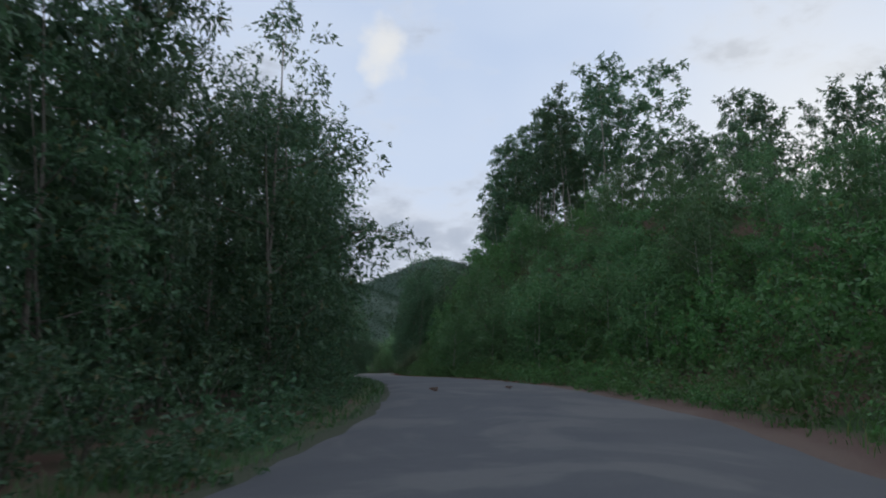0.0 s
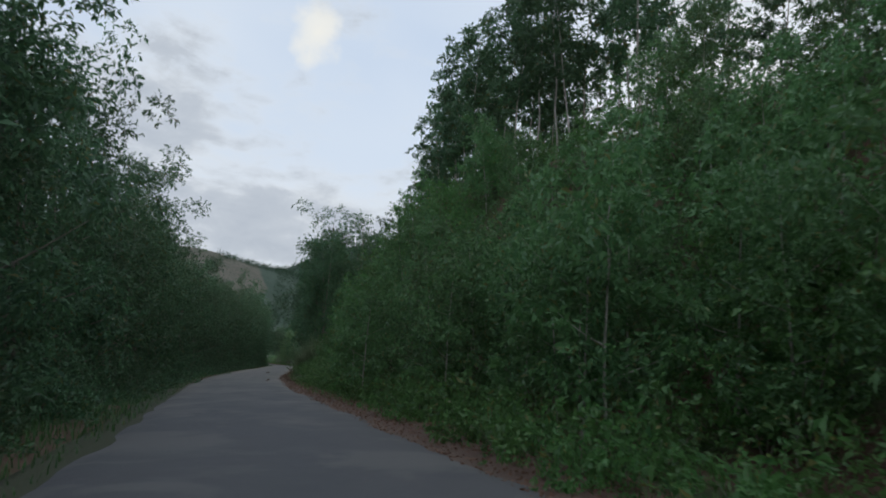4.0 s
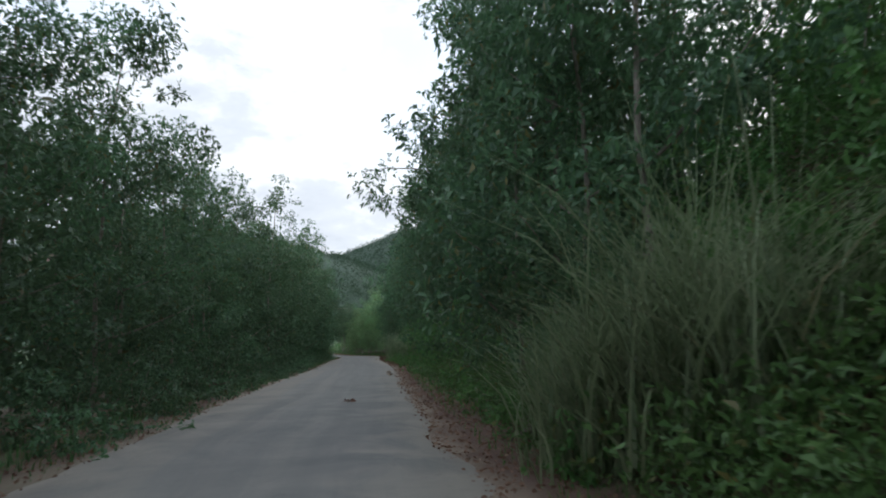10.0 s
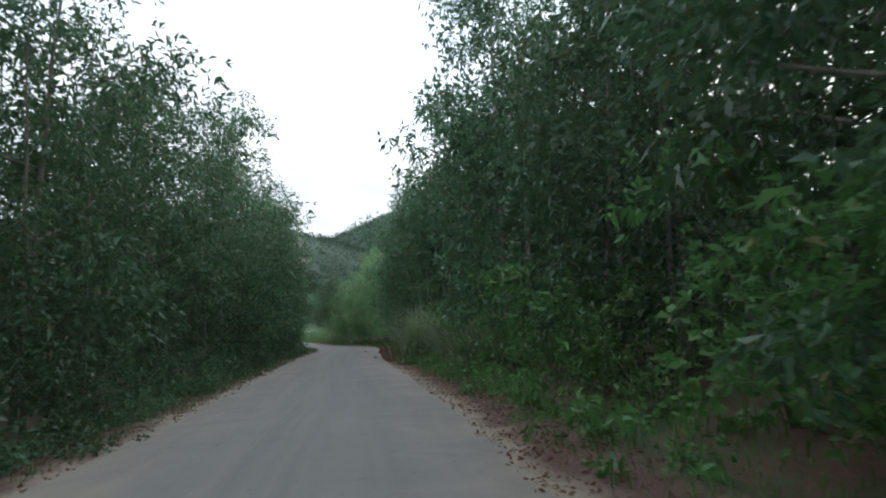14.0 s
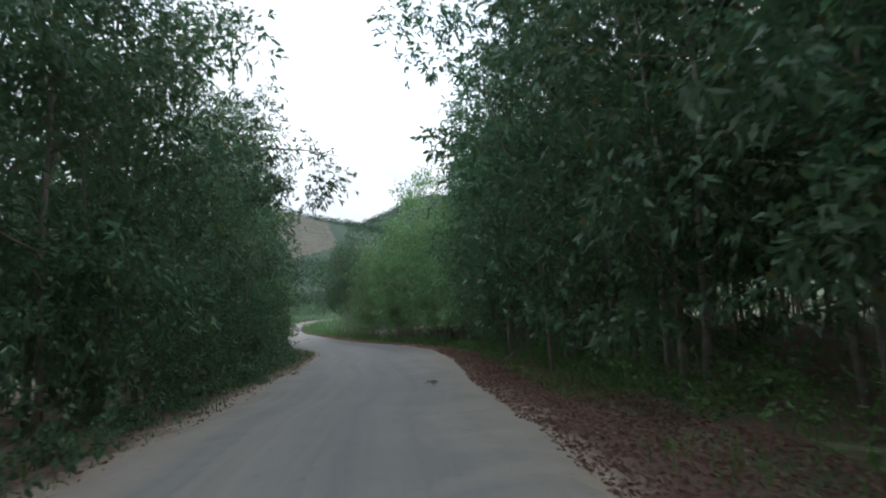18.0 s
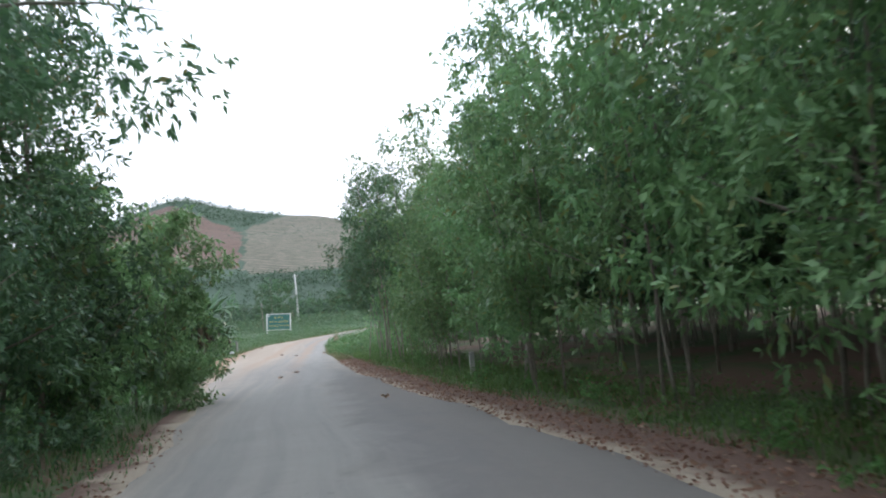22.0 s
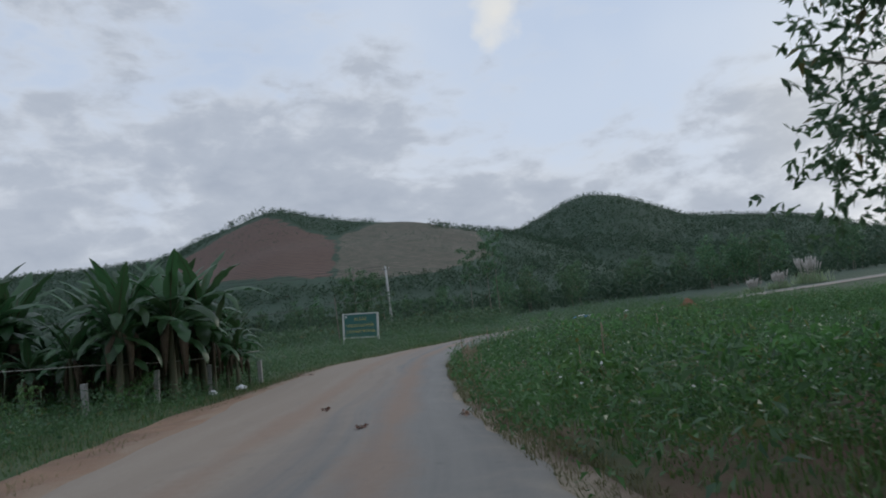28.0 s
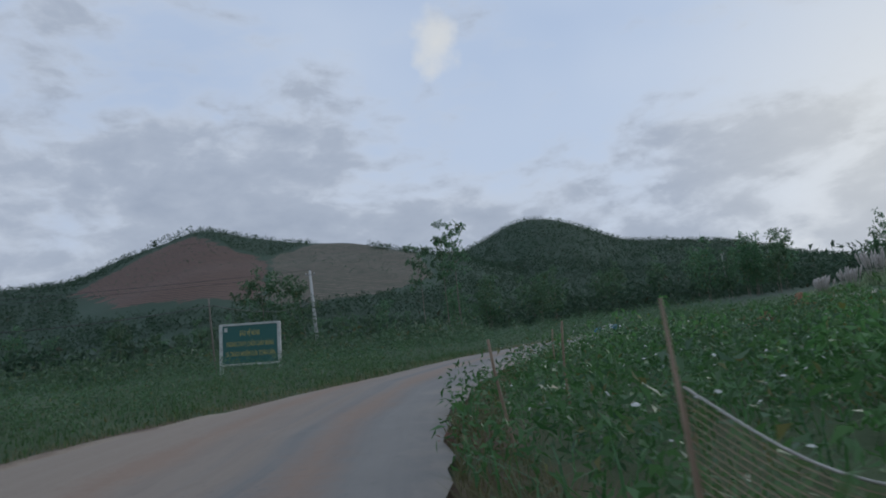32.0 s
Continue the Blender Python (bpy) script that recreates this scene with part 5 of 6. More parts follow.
wood_tree(SPARSE[0], 1.6, 61, 0.84, "thin sparse tree standing apart from two others")
for b_at, r_at, size_at in ((-33.4, 98, 0.4), (-34.6, 100, 0.52), (-35.2, 98, 0.45), (-31.2, 105, 0.3)):
    wood_tree(THIN[1], b_at, r_at, size_at, "tall thin tree at the field's far edge")


def wild_flowers(seed, n, s0, s1, l0, l1):
    """Small white flower heads over the field weeds."""
    rng = np.random.default_rng(seed)
    at = strip_points(rng, n, s0, s1, l0, l1)
    at[:, 2] += rng.uniform(0.45, 0.85, n)
    verts, faces = [], []
    for p in at:
        r, b = rng.uniform(0.012, 0.023), len(verts)
        tilt = rng.normal(scale=0.4, size=2)
        for k in range(6):
            a = k * math.pi / 3
            x, y = r * math.cos(a), r * math.sin(a)
            verts.append((p[0] + x, p[1] + y, p[2] + x * tilt[0] + y * tilt[1]))
        verts.append((p[0], p[1], p[2] + 0.012))
        faces += [(b + k, b + (k + 1) % 6, b + 6) for k in range(6)]
    return tagged(new("wild_flowers", mesh_of("wild_flowers", np.array(verts), faces, PETAL)), "scattered small white wild flowers above the weeds", "flowers", kind="stuff")


PETAL = two_tone("white_petal", (0.62, 0.62, 0.58), (0.75, 0.74, 0.68), 30.0, 0.7, 0.1)
wild_flowers(241, 800, 172, 212, lambda s: road_right(s) + 0.5, lambda s: road_right(s) + 14)
wild_flowers(242, 60, 60, 72, lambda s: road_right(s) + 1.5, lambda s: road_right(s) + 4)


# ---- built things by the road ----
def paint(name, colour, rough=0.6, wear=(0.25, 0.22, 0.19), amount=0.5, metal=0.0):
    """Old paint or plastic: even colour, dulled by dirt and scuffs."""
    m, t, p = material(name, rough)
    at = place_of(t)
    n1 = noise_node(t, at, 3.0, 5.0, 0.65, 0.4).outputs[0]
    n2 = noise_node(t, at, 40.0, 3.0, 0.7).outputs[0]
    c = mix_node(t, math_node(t, "MULTIPLY", n2, 0.25), colour, tuple(v * 0.6 for v in colour))
    c = mix_node(t, math_node(t, "MULTIPLY", ramp_node(t, n1, [(0.48, 0.0), (0.68, 1.0)]), amount), c, wear)
    t.links.new(c, p.inputs["Base Color"])
    p.inputs["Metallic"].default_value = metal
    bump(t, p, n2, 0.2, 0.004)
    return m


WHITE = paint("worn_white_paint", (0.62, 0.62, 0.58))
SIGN_GREEN = paint("sign_green_paint", (0.03, 0.13, 0.11), 0.5, (0.06, 0.14, 0.12), 0.4)
SIGN_YELLOW = paint("sign_yellow_paint", (0.55, 0.45, 0.13), 0.5, (0.35, 0.3, 0.12), 0.3)
TIN = paint("rusty_roof_sheet", (0.24, 0.25, 0.27), 0.5, (0.22, 0.15, 0.11), 0.6, 0.35)
TEAL_WOOD = paint("faded_teal_boards", (0.10, 0.17, 0.175), 0.8, (0.25, 0.24, 0.21), 0.6)
WOOD = paint("grey_weathered_wood", (0.21, 0.18, 0.15), 0.9, (0.12, 0.1, 0.085), 0.6)
PLASTER = paint("stained_plaster", (0.44, 0.42, 0.37), 0.9, (0.22, 0.2, 0.17), 0.7)
SACK_WHITE = paint("white_woven_sack", (0.68, 0.68, 0.68), 0.7, (0.4, 0.38, 0.35), 0.3)
SACK_BLUE = paint("blue_plastic_sack", (0.09, 0.26, 0.55), 0.5, (0.1, 0.2, 0.35), 0.3)
PALE_CONCRETE = paint("pale_cast_concrete", (0.55, 0.54, 0.51), 0.9, (0.4, 0.39, 0.36), 0.5)
CABLE = paint("dark_cable", (0.06, 0.06, 0.06), 0.6)
ROPE = paint("pale_rope", (0.45, 0.43, 0.38), 0.9)
NET = paint("old_fishing_net", (0.30, 0.23, 0.15), 0.9, (0.2, 0.16, 0.11), 0.4)
STAKE = paint("bamboo_stake", (0.30, 0.22, 0.15), 0.8, (0.18, 0.13, 0.09), 0.5)
DEAD_LEAF = two_tone("dead_banana_leaf", (0.09, 0.066, 0.042), (0.16, 0.12, 0.08), 9.0, 0.95, 0.6, 0.02)
STEM = paint("banana_stem", (0.085, 0.09, 0.045), 0.7, (0.10, 0.07, 0.045), 0.7)


def box_mesh(name, sx, sy, sz, mat, bevel=0.01, at=(0, 0, 0)):
    bm = bmesh.new()
    bmesh.ops.create_cube(bm, size=1)
    bmesh.ops.scale(bm, vec=(sx, sy, sz), verts=bm.verts)
    if bevel:
        bmesh.ops.bevel(bm, geom=bm.edges[:], offset=bevel, segments=2, affect="EDGES", profile=0.6)
    bmesh.ops.translate(bm, vec=at, verts=bm.verts)
    me = bpy.data.meshes.new(name)
    bm.to_mesh(me)
    bm.free()
    me.materials.append(mat)
    return me


def ground_at(x, y):
    return float(land(x, y)[0])


def letters(body, size, mat, width):
    """Raised letters as a mesh, centred, no wider than given."""
    cu = bpy.data.curves.new("letters", "FONT")
    cu.body, cu.size, cu.extrude = body, size, 0.004
    cu.align_x, cu.align_y = "CENTER", "CENTER"
    tmp = new("letters_tmp", cu)
    bpy.context.view_layer.update()
    me = bpy.data.meshes.new_from_object(tmp)
    bpy.data.objects.remove(tmp)
    n = len(me.vertices)
    v = np.empty(n * 3)
    me.vertices.foreach_get("co", v)
    v = v.reshape(-1, 3)
    wide = v[:, 0].max() - v[:, 0].min()
    v[:, 0] *= width / wide
    me.vertices.foreach_set("co", v.ravel())
    me.materials.clear()
    me.materials.append(mat)
    return me


def forest_sign():
    root = new("notice_board")
    w, h = 2.75, 1.85
    panel = part("panel", box_mesh("panel", w, 0.04, h, SIGN_GREEN, 0.006), root, "dark green painted metal panel")
    for dz in (h / 2 + 0.05, -h / 2 - 0.05):
        part("frame_rail", box_mesh("frame_rail", w + 0.3, 0.09, 0.10, WHITE, 0.01, (0, 0, dz)), root)
    for dx in (-w / 2 - 0.08, w / 2 + 0.08):
        part("post", box_mesh("post", 0.16, 0.14, 3.2, WHITE, 0.015, (dx, 0.005, -0.62)), root, "white concrete post")
    rows = (("B\u1ea2O V\u1ec6 R\u1eeaNG", 0.26, 0.52, 1.0), ("PH\u00d2NG CH\u00c1Y, CH\u1eeeA CH\u00c1Y R\u1eeaNG", 0.26, 0.0, 2.35), ("L\u00c0 TR\u00c1CH NHI\u1ec6M C\u1ee6A TO\u00c0N D\u00c2N", 0.26, -0.48, 2.45))
    for body, size, dz, width in rows:
        ob = part("lettering", letters(body, size * 1.25, SIGN_YELLOW, width), panel, "yellow capital letters")
        ob.matrix_basis = pose(0, -0.026, dz, 90, 0, 0)
    part("emblem", box_mesh("emblem", 0.16, 0.01, 0.2, WHITE, 0.003, (-w / 2 + 0.17, -0.026, h / 2 - 0.18)), panel, "small pale emblem in the corner")
    root.matrix_basis = pose(-26.95, 217.5, -6.5, 0, 2.5, -3)
    return tagged(root, "green forest notice board with yellow lettering in a white frame", "sign")


forest_sign()


def power_pole(x, y, height, top=0.09, label="tapered grey concrete power pole with a short crossarm", z=None):
    root = new("power_pole")
    part("shaft", tube("shaft", [(0, 0, -1.2), (0, 0, height * 0.5), (0, 0, height)], [top * 1.6, top * 1.3, top], PALE_CONCRETE, 10), root)
    arm = part("crossarm", box_mesh("crossarm", 1.1, 0.08, 0.08, CONCRETE, 0.01, (0, -0.1, height - 0.5)), root)
    for dx in (-0.45, 0.0, 0.45):
        part("insulator", tube("insulator", [(dx, -0.1, height - 0.46), (dx, -0.1, height - 0.3), (dx, -0.1, height - 0.24)], [0.045, 0.05, 0.025], WHITE, 8), arm)
    root.matrix_basis = pose(x, y, ground_at(x, y) if z is None else z, 0, -1.5, 12)
    return tagged(root, label, "pole")


power_pole(-31.0, 254.6, 8.6, 0.14, z=-6.9)
power_pole(33.0, 296.0, 8.0, 0.08, "distant grey power pole above the thicket")


def hung_line(name, a, b, sag, radius, mat, label):
    k = np.linspace(0, 1, 15)[:, None]
    p = np.array(a) * (1 - k) + np.array(b) * k - np.array([0, 0, 1]) * sag * 4 * k * (1 - k)
    return tagged(new(name, tube(name, p, np.full(15, radius), mat, 5)), label, "cable")


def plain_post(name, x, y, height, r, mat, label, category="post", lean=(0, 0), square=False, sides=7):
    z = ground_at(x, y)
    if square:
        ob = new(name, box_mesh(name, 2 * r, 2 * r, height + 0.3, mat, 0.02, (0, 0, (height - 0.3) / 2)))
    else:
        k = np.linspace(0, 1, 6)
        p = [(0.03 * math.sin(3 * q + x), 0.03 * math.sin(4 * q + y), -0.25 + q * (height + 0.25)) for q in k]
        ob = new(name, tube(name, p, r * (1.1 - 0.3 * k), mat, sides))
    ob.matrix_basis = pose(x, y, z, lean[0], lean[1], (x * 37) % 90 if not square else 8)
    return tagged(ob, label, category)


plain_post("wooden_post", -29.0, 218.3, 3.9, 0.05, WOOD, "thin wooden post carrying a cable by the sign", lean=(0, -2))
hung_line("cable", (-29.0, 218.3, -4.35), (-47, 204, -3.9), 0.9, 0.022, CABLE, "slack dark cable strung between posts")
hung_line("cable", (-29.0, 218.3, -4.35), (-31.0, 254.5, -1.6), 0.7, 0.022, CABLE, "slack cable running to the power pole")
for dz in (0.0, 0.45):
    hung_line("power_line", (-31.0, 254.5, 1.3 + dz), (-120, 235, 3.0 + dz), 1.2, 0.02, CABLE, "overhead power line leaving the pole")
plain_post("marker_post", -8.84, 155.0, 0.62, 0.066, CONCRETE, "short grey concrete marker post in the verge", square=True)
plain_post("marker_post", -11.7, 168.2, 0.7, 0.055, CONCRETE, "short leaning concrete marker post by the trees", lean=(3, 4), square=True)
for x, y, h in ((-26.9, 186.6, 1.1), (-25.9, 188.4, 1.0), (-27.9, 184.4, 0.95), (-24.9, 190.6, 0.9)):
    plain_post("fence_post", x, y, h, 0.08, CONCRETE, "grey concrete fence post in front of the banana plants", lean=(1, (x * 7) % 4 - 2), square=True)
hung_line("fence_rope", (-27.9, 184.4, -7.0), (-33.5, 180.5, -6.3), 0.15, 0.012, ROPE, "pale rope strung in front of the banana plants")
hung_line("fence_rope", (-27.9, 184.4, -7.0), (-24.9, 190.6, -7.2), 0.12, 0.012, ROPE, "pale rope strung between the fence posts")


# ---- banana grove ----
def banana(seed, height):
    """A banana plant: sheathed stem and long arching leaves torn along their edges."""
    rng = np.random.default_rng(seed)
    root = new("banana_plant")
    k = np.linspace(0, 1, 7)
    part("stem", tube("stem", [(0.05 * math.sin(2 * q), 0.05 * q, -0.2 + q * height * 0.62) for q in k], 0.095 * (1.2 - 0.6 * k) * height / 3.5, STEM, 9), root)
    for i in range(13):
        a = i * 2.4 + rng.uniform(-0.3, 0.3)
        L, W = height * rng.uniform(0.48, 0.6), rng.uniform(0.155, 0.215) * height / 3.5
        start, bend = (rng.uniform(70, 84), rng.uniform(25, 75)) if i < 5 else (rng.uniform(35, 68), rng.uniform(85, 145))
        if i >= 10:
            start, bend, L = rng.uniform(5, 25), rng.uniform(80, 100), L * 0.8
        out = np.array([math.cos(a), math.sin(a), 0])
        side = np.array([-math.sin(a), math.cos(a), 0])
        n = 16
        verts, faces = [], []
        mid = np.array([0, 0, height * (0.52 + 0.02 * (i % 5))])
        for j in range(n):
            u = j / (n - 1)
            fi = radians(start - bend * u ** 1.3)
            if j:
                mid = mid + (out * math.cos(fi) + np.array([0, 0, 1]) * math.sin(fi)) * L / (n - 1)
            w = W * min(1.0, (max(0.0, u - 0.08) / 0.22) ** 0.6) * max(0.0, 1 - ((u - 0.3) / 0.7) ** 4 if u > 0.3 else 1) + 0.012
            fold = np.array([0, 0, 1]) * w * 0.45
            ends = [1 - 0.45 * rng.uniform() * (rng.uniform() < 0.45) for _ in range(2)]
            verts += [mid - side * w * ends[0] - fold * rng.uniform(0.4, 1.6), mid, mid + side * w * ends[1] - fold * rng.uniform(0.4, 1.6)]
        for j in range(n - 1):
            faces += [(3 * j, 3 * j + 1, 3 * j + 4, 3 * j + 3), (3 * j + 1, 3 * j + 2, 3 * j + 5, 3 * j + 4)]
        leaf = part("leaf", mesh_of("leaf", np.array(verts), faces, BANANA, smooth=True), root)
        if i < 5:
            part("midrib", tube("midrib", [np.array(verts[3 * j + 1]) - np.array([0, 0, 0.012]) for j in range(0, n, 3)], [0.03, 0.024, 0.018, 0.012, 0.008, 0.004], STEM, 4), leaf)
    for i in range(4):
        a = i * 1.6 + rng.uniform(0, 1.2)
        p = [(0.15 * math.cos(a), 0.15 * math.sin(a), height * 0.55), (0.35 * math.cos(a), 0.35 * math.sin(a), height * 0.45), (0.4 * math.cos(a), 0.4 * math.sin(a), height * 0.2)]
        part("dead_leaf", tube("dead_leaf", p, [0.03, 0.13, 0.03], DEAD_LEAF, 5), root, "brown dead leaf hanging by the stem")
    return root


BANANAS = [model(banana(300 + i, 4.4 + 0.3 * i), "banana plant with broad torn leaves in a grove", "banana plant", "banana grove") for i in range(3)]
for i in range(58):
    x, y = -25.2 - 7.8 * ((i * 0.618) % 1.0), 185.0 + 7.4 * (i + 0.5) / 58
    x -= max(0.0, 188.0 - y) * 0.7
    size = (0.98, 1.04, 0.6, 0.98, 0.5)[i % 5]
    k = BANANAS[i % 3]
    m = Matrix.LocRotScale((x, y, ground_at(x, y)), Euler((rnd.uniform(-0.06, 0.06), rnd.uniform(-0.06, 0.06), rnd.uniform(0, 6.28))), (size,) * 3)
    if STORE[k][1]:
        copy_thing(STORE[k][0], m)
    else:
        STORE[k][0].matrix_basis, STORE[k][1] = m, True


# ---- sheds ----
def corrugated(name, w, d, mat, pitch=0.09, amp=0.018):
    """A wavy roof sheet lying along y."""
    n = int(w / pitch * 4)
    xs = np.linspace(-w / 2, w / 2, n)
    z = amp * np.sin(xs / pitch * 2 * math.pi)
    v = [(x, s * d / 2, q + o) for o in (0, -0.008) for s in (-1, 1) for x, q in zip(xs, z)]
    f = [(i, i + 1, n + i + 1, n + i) for i in range(n - 1)] + [(2 * n + i + 1, 2 * n + i, 3 * n + i, 3 * n + i + 1) for i in range(n - 1)]
    return mesh_of(name, v, f, mat, smooth=True)


def shed(x, y, turn, w, d, h, wall_mat, label, open_front=False, drop=9, board=0.2, z=None):
    root = new("shed")
    for sx in (-1, 1):
        for sy in (-1, 1):
            part("post", tube("post", [(sx * (w / 2 - 0.08), sy * (d / 2 - 0.08), -0.3), (sx * (w / 2 - 0.08), sy * (d / 2 - 0.08), h - 0.02 + (0.18 if sy > 0 else -0.16))], [0.06, 0.05], WOOD, 7), root)
    sides = [(0, d / 2 - 0.02, w - 0.1, 0), (-w / 2 + 0.02, 0, d - 0.1, 90), (w / 2 - 0.02, 0, d - 0.1, 90)]
    if not open_front:
        sides.append((0, -d / 2 + 0.02, w - 0.1, 0))
    for cx, cy, length, rz in sides:
        n = max(2, int(length / board))
        for i in range(n):
            o = -length / 2 + (i + 0.5) * length / n
            px, py = (cx + o, cy) if rz == 0 else (cx, cy + o)
            q = part("wall_board", box_mesh("wall_board", length / n - 0.012, 0.025, h - 0.28 - 0.05 * ((i * 7) % 3), wall_mat, 0.004), root)
            q.matrix_basis = pose(px, py, (h - 0.3) / 2, 0, 0, rz)
    roof = part("roof", corrugated("roof", w + 0.6, d + 0.7, TIN), root, "rusty corrugated roof sheet")
    roof.matrix_basis = pose(0, 0, h + 0.03, drop, 0, 0)
    part("beam", box_mesh("beam", w, 0.08, 0.1, WOOD, 0.01, (0, -d / 2 + 0.1, h - 0.2)), root)
    root.matrix_basis = pose(x, y, ground_at(x, y) if z is None else z, 0, 0, turn)
    return tagged(root, label, "shed")


shed(-30.6, 180.0, 64, 2.4, 2.2, 1.85, TEAL_WOOD, "small shed of faded teal boards under a rusty sheet roof", drop=14)
shed(-32.2, 183.0, 70, 2.6, 2.4, 1.95, WHITE, "low open shelter with pale board walls", True, 8)
shed(-36.5, 177.0, 72, 9.0, 5.0, 2.5, PLASTER, "long low shed with a grey sheet roof behind the weeds", False, 6, 0.6)
wall = new("garden_wall", box_mesh("garden_wall", 3.2, 0.2, 2.9, PLASTER, 0.02, (0, 0, 1.2)))
wall.matrix_basis = pose(-35.0, 183.6, ground_at(-35.0, 183.6), 0, 0, 75)
tagged(wall, "stained plaster wall standing behind the sheds", "wall")


# ---- sacks, rubbish, stakes and nets ----
def sack(name, x, y, size, mat, label, category="sack", seed=0):
    bm = bmesh.new()
    bmesh.ops.create_icosphere(bm, subdivisions=3, radius=0.5)
    for v in bm.verts:
        n = noise.noise(v.co * 3.0 + Vector((seed, 0, 0)))
        v.co *= 1 + 0.28 * n
        v.co.z = max(v.co.z * 0.62, -0.24)
        if v.co.z > 0.2:
            v.co.x *= 0.7
    me = bpy.data.meshes.new(name)
    bm.to_mesh(me)
    bm.free()
    me.materials.append(mat)
    ob = new(name, me)
    ob.matrix_basis = Matrix.LocRotScale((x, y, ground_at(x, y) + 0.24 * size), Euler((0, 0, seed * 1.3)), (size,) * 3)
    return tagged(ob, label, category)


for i, (dx, dy, size, mat, label) in enumerate(((0, 0, 0.62, SACK_WHITE, "stuffed white sack dumped beside the road"), (0.45, 0.1, 0.6, SACK_BLUE, "blue plastic sack leaning in a roadside heap"), (0.82, -0.05, 0.55, SACK_WHITE, "white sack at the end of the heap"),
                                                (-0.4, 0.15, 0.5, SACK_BLUE, "small blue sack at the road edge"), (0.3, 0.45, 0.62, SACK_WHITE, "white sack lying against other sacks"))):
    sack("sack", -8.9 + dx, 219.4 + dy, size, mat, label, "sack", i + 1)
sack("sack", -4.6, 222.2, 0.5, SACK_WHITE, "flat white sack further up the road", "sack", 9)
sack("plastic_bag", -24.6, 188.0, 0.36, SACK_WHITE, "crumpled white plastic bag in the grass", "rubbish", 11)
sack("plastic_bag", -25.3, 187.3, 0.3, SACK_WHITE, "small white rubbish bag by a fence post", "rubbish", 12)


def net_fence(posts, label, height=0.75):
    """Stakes with a slack net: cords along and across, knotted to a top rope."""
    root = new("net_fence")
    x0, y0 = posts[0][:2]
    z0 = ground_at(x0, y0)
    for x, y, h, lean in posts:
        z = ground_at(x, y) - z0
        part("stake", tube("stake", [(x - x0, y - y0, z - 0.2), (x - x0 + lean * 0.5, y - y0, z + h * 0.5), (x - x0 + lean, y - y0, z + h)], [0.015, 0.013, 0.006], STAKE, 7), root, "rough bamboo stake")
    for (xa, ya, ha, la), (xb, yb, hb, lb) in zip(posts, posts[1:]):
        za, zb = ground_at(xa, ya) - z0, ground_at(xb, yb) - z0
        nu, nv = 46, 30
        verts, faces = [], []

        def at(u, v):
            sag = 0.17 * math.sin(math.pi * u)
            top = (za + height) * (1 - u) + (zb + height) * u - sag
            low = za * (1 - u) + zb * u + 0.02
            z = low + (top - low) * v
            return np.array([xa + (xb - xa) * u - x0 + 0.35 * la * v * (1 - u), ya + (yb - ya) * u - y0 + 0.03 * math.sin(9 * u + 3 * v), z])
        r = 0.002
        for i in range(nu + 1):
            line = [at(i / nu, j / 6) for j in range(7)]
            v, f = tube_arrays(line, np.full(7, r), 3)
            faces += [tuple(q + len(verts) for q in p) for p in f]
            verts += v.tolist()
        for j in range(nv + 1):
            line = [at(i / 12, j / nv) for i in range(13)]
            v, f = tube_arrays(line, np.full(13, r), 3)
            faces += [tuple(q + len(verts) for q in p) for p in f]
            verts += v.tolist()
        net = part("net", mesh_of("net", verts, faces, NET), root, "slack brown mesh net")
        part("top_rope", tube("top_rope", [at(i / 14, 1.0) for i in range(15)], np.full(15, 0.0045), ROPE, 5), net)
    root.matrix_basis = pose(x0, y0, z0)
    return tagged(root, label, "fence")


net_fence([(-16.66, 188.35, 1.2, -0.05), (-16.4, 186.95, 1.15, 0.0), (-16.05, 185.9, 1.2, -0.15)], "old net on bamboo stakes at the field corner", 0.9)
net_fence([(-15.9, 183.9, 0.75, 0.05), (-15.3, 183.3, 0.6, 0.0), (-14.7, 183.5, 0.5, 0.05)], "collapsed brown net heaped over the weeds", 0.5)
net_fence([(-13.6, 180.2, 0.9, 0.05), (-12.6, 179.4, 0.75, 0.0), (-11.4, 178.9, 0.7, 0.05)], "sagging old net fence among weeds", 0.55)
for x, y, h in ((-13.0, 180.6, 1.3), (-15.9, 194.5, 1.2), (-15.2, 199.5, 1.0), (-12.0, 186.5, 1.2), (-9.5, 190.0, 1.3), (-16.9, 192.5, 1.1)):
    plain_post("bamboo_stake", x, y, h, 0.018, STAKE, "thin bamboo stake standing in the field", "stake", lean=(4, -5))


def dead_branch(s, lat, length, turn, rise, seed, label):
    """A bare fallen limb with a few side twigs, propped on the bank."""
    rng = np.random.default_rng(seed)
    root = new("dead_branch")
    k = np.linspace(0, 1, 8)[:, None]
    way = np.array([math.cos(radians(turn)), math.sin(radians(turn)), 0])
    line = way * length * k + np.array([0, 0, 1]) * (0.05 + rise * k) + np.cumsum(rng.normal(scale=0.04, size=(8, 3)), axis=0)
    part("limb", tube("limb", line, 0.045 * (1.15 - k[:, 0]), WOOD, 6), root)
    for i in range(5):
        a = line[2 + i]
        d = way * rng.uniform(0.2, 0.5) + rng.normal(scale=0.35, size=3)
        part("side_twig", tube("side_twig", [a, a + d * 0.5, a + d + np.array([0, 0, 0.1])], [0.014, 0.01, 0.004], WOOD, 4), root)
    x, y, z = at_road(s, lat)
    root.matrix_basis = pose(x, y, z)
    return tagged(root, label, "branch", "dead branches")


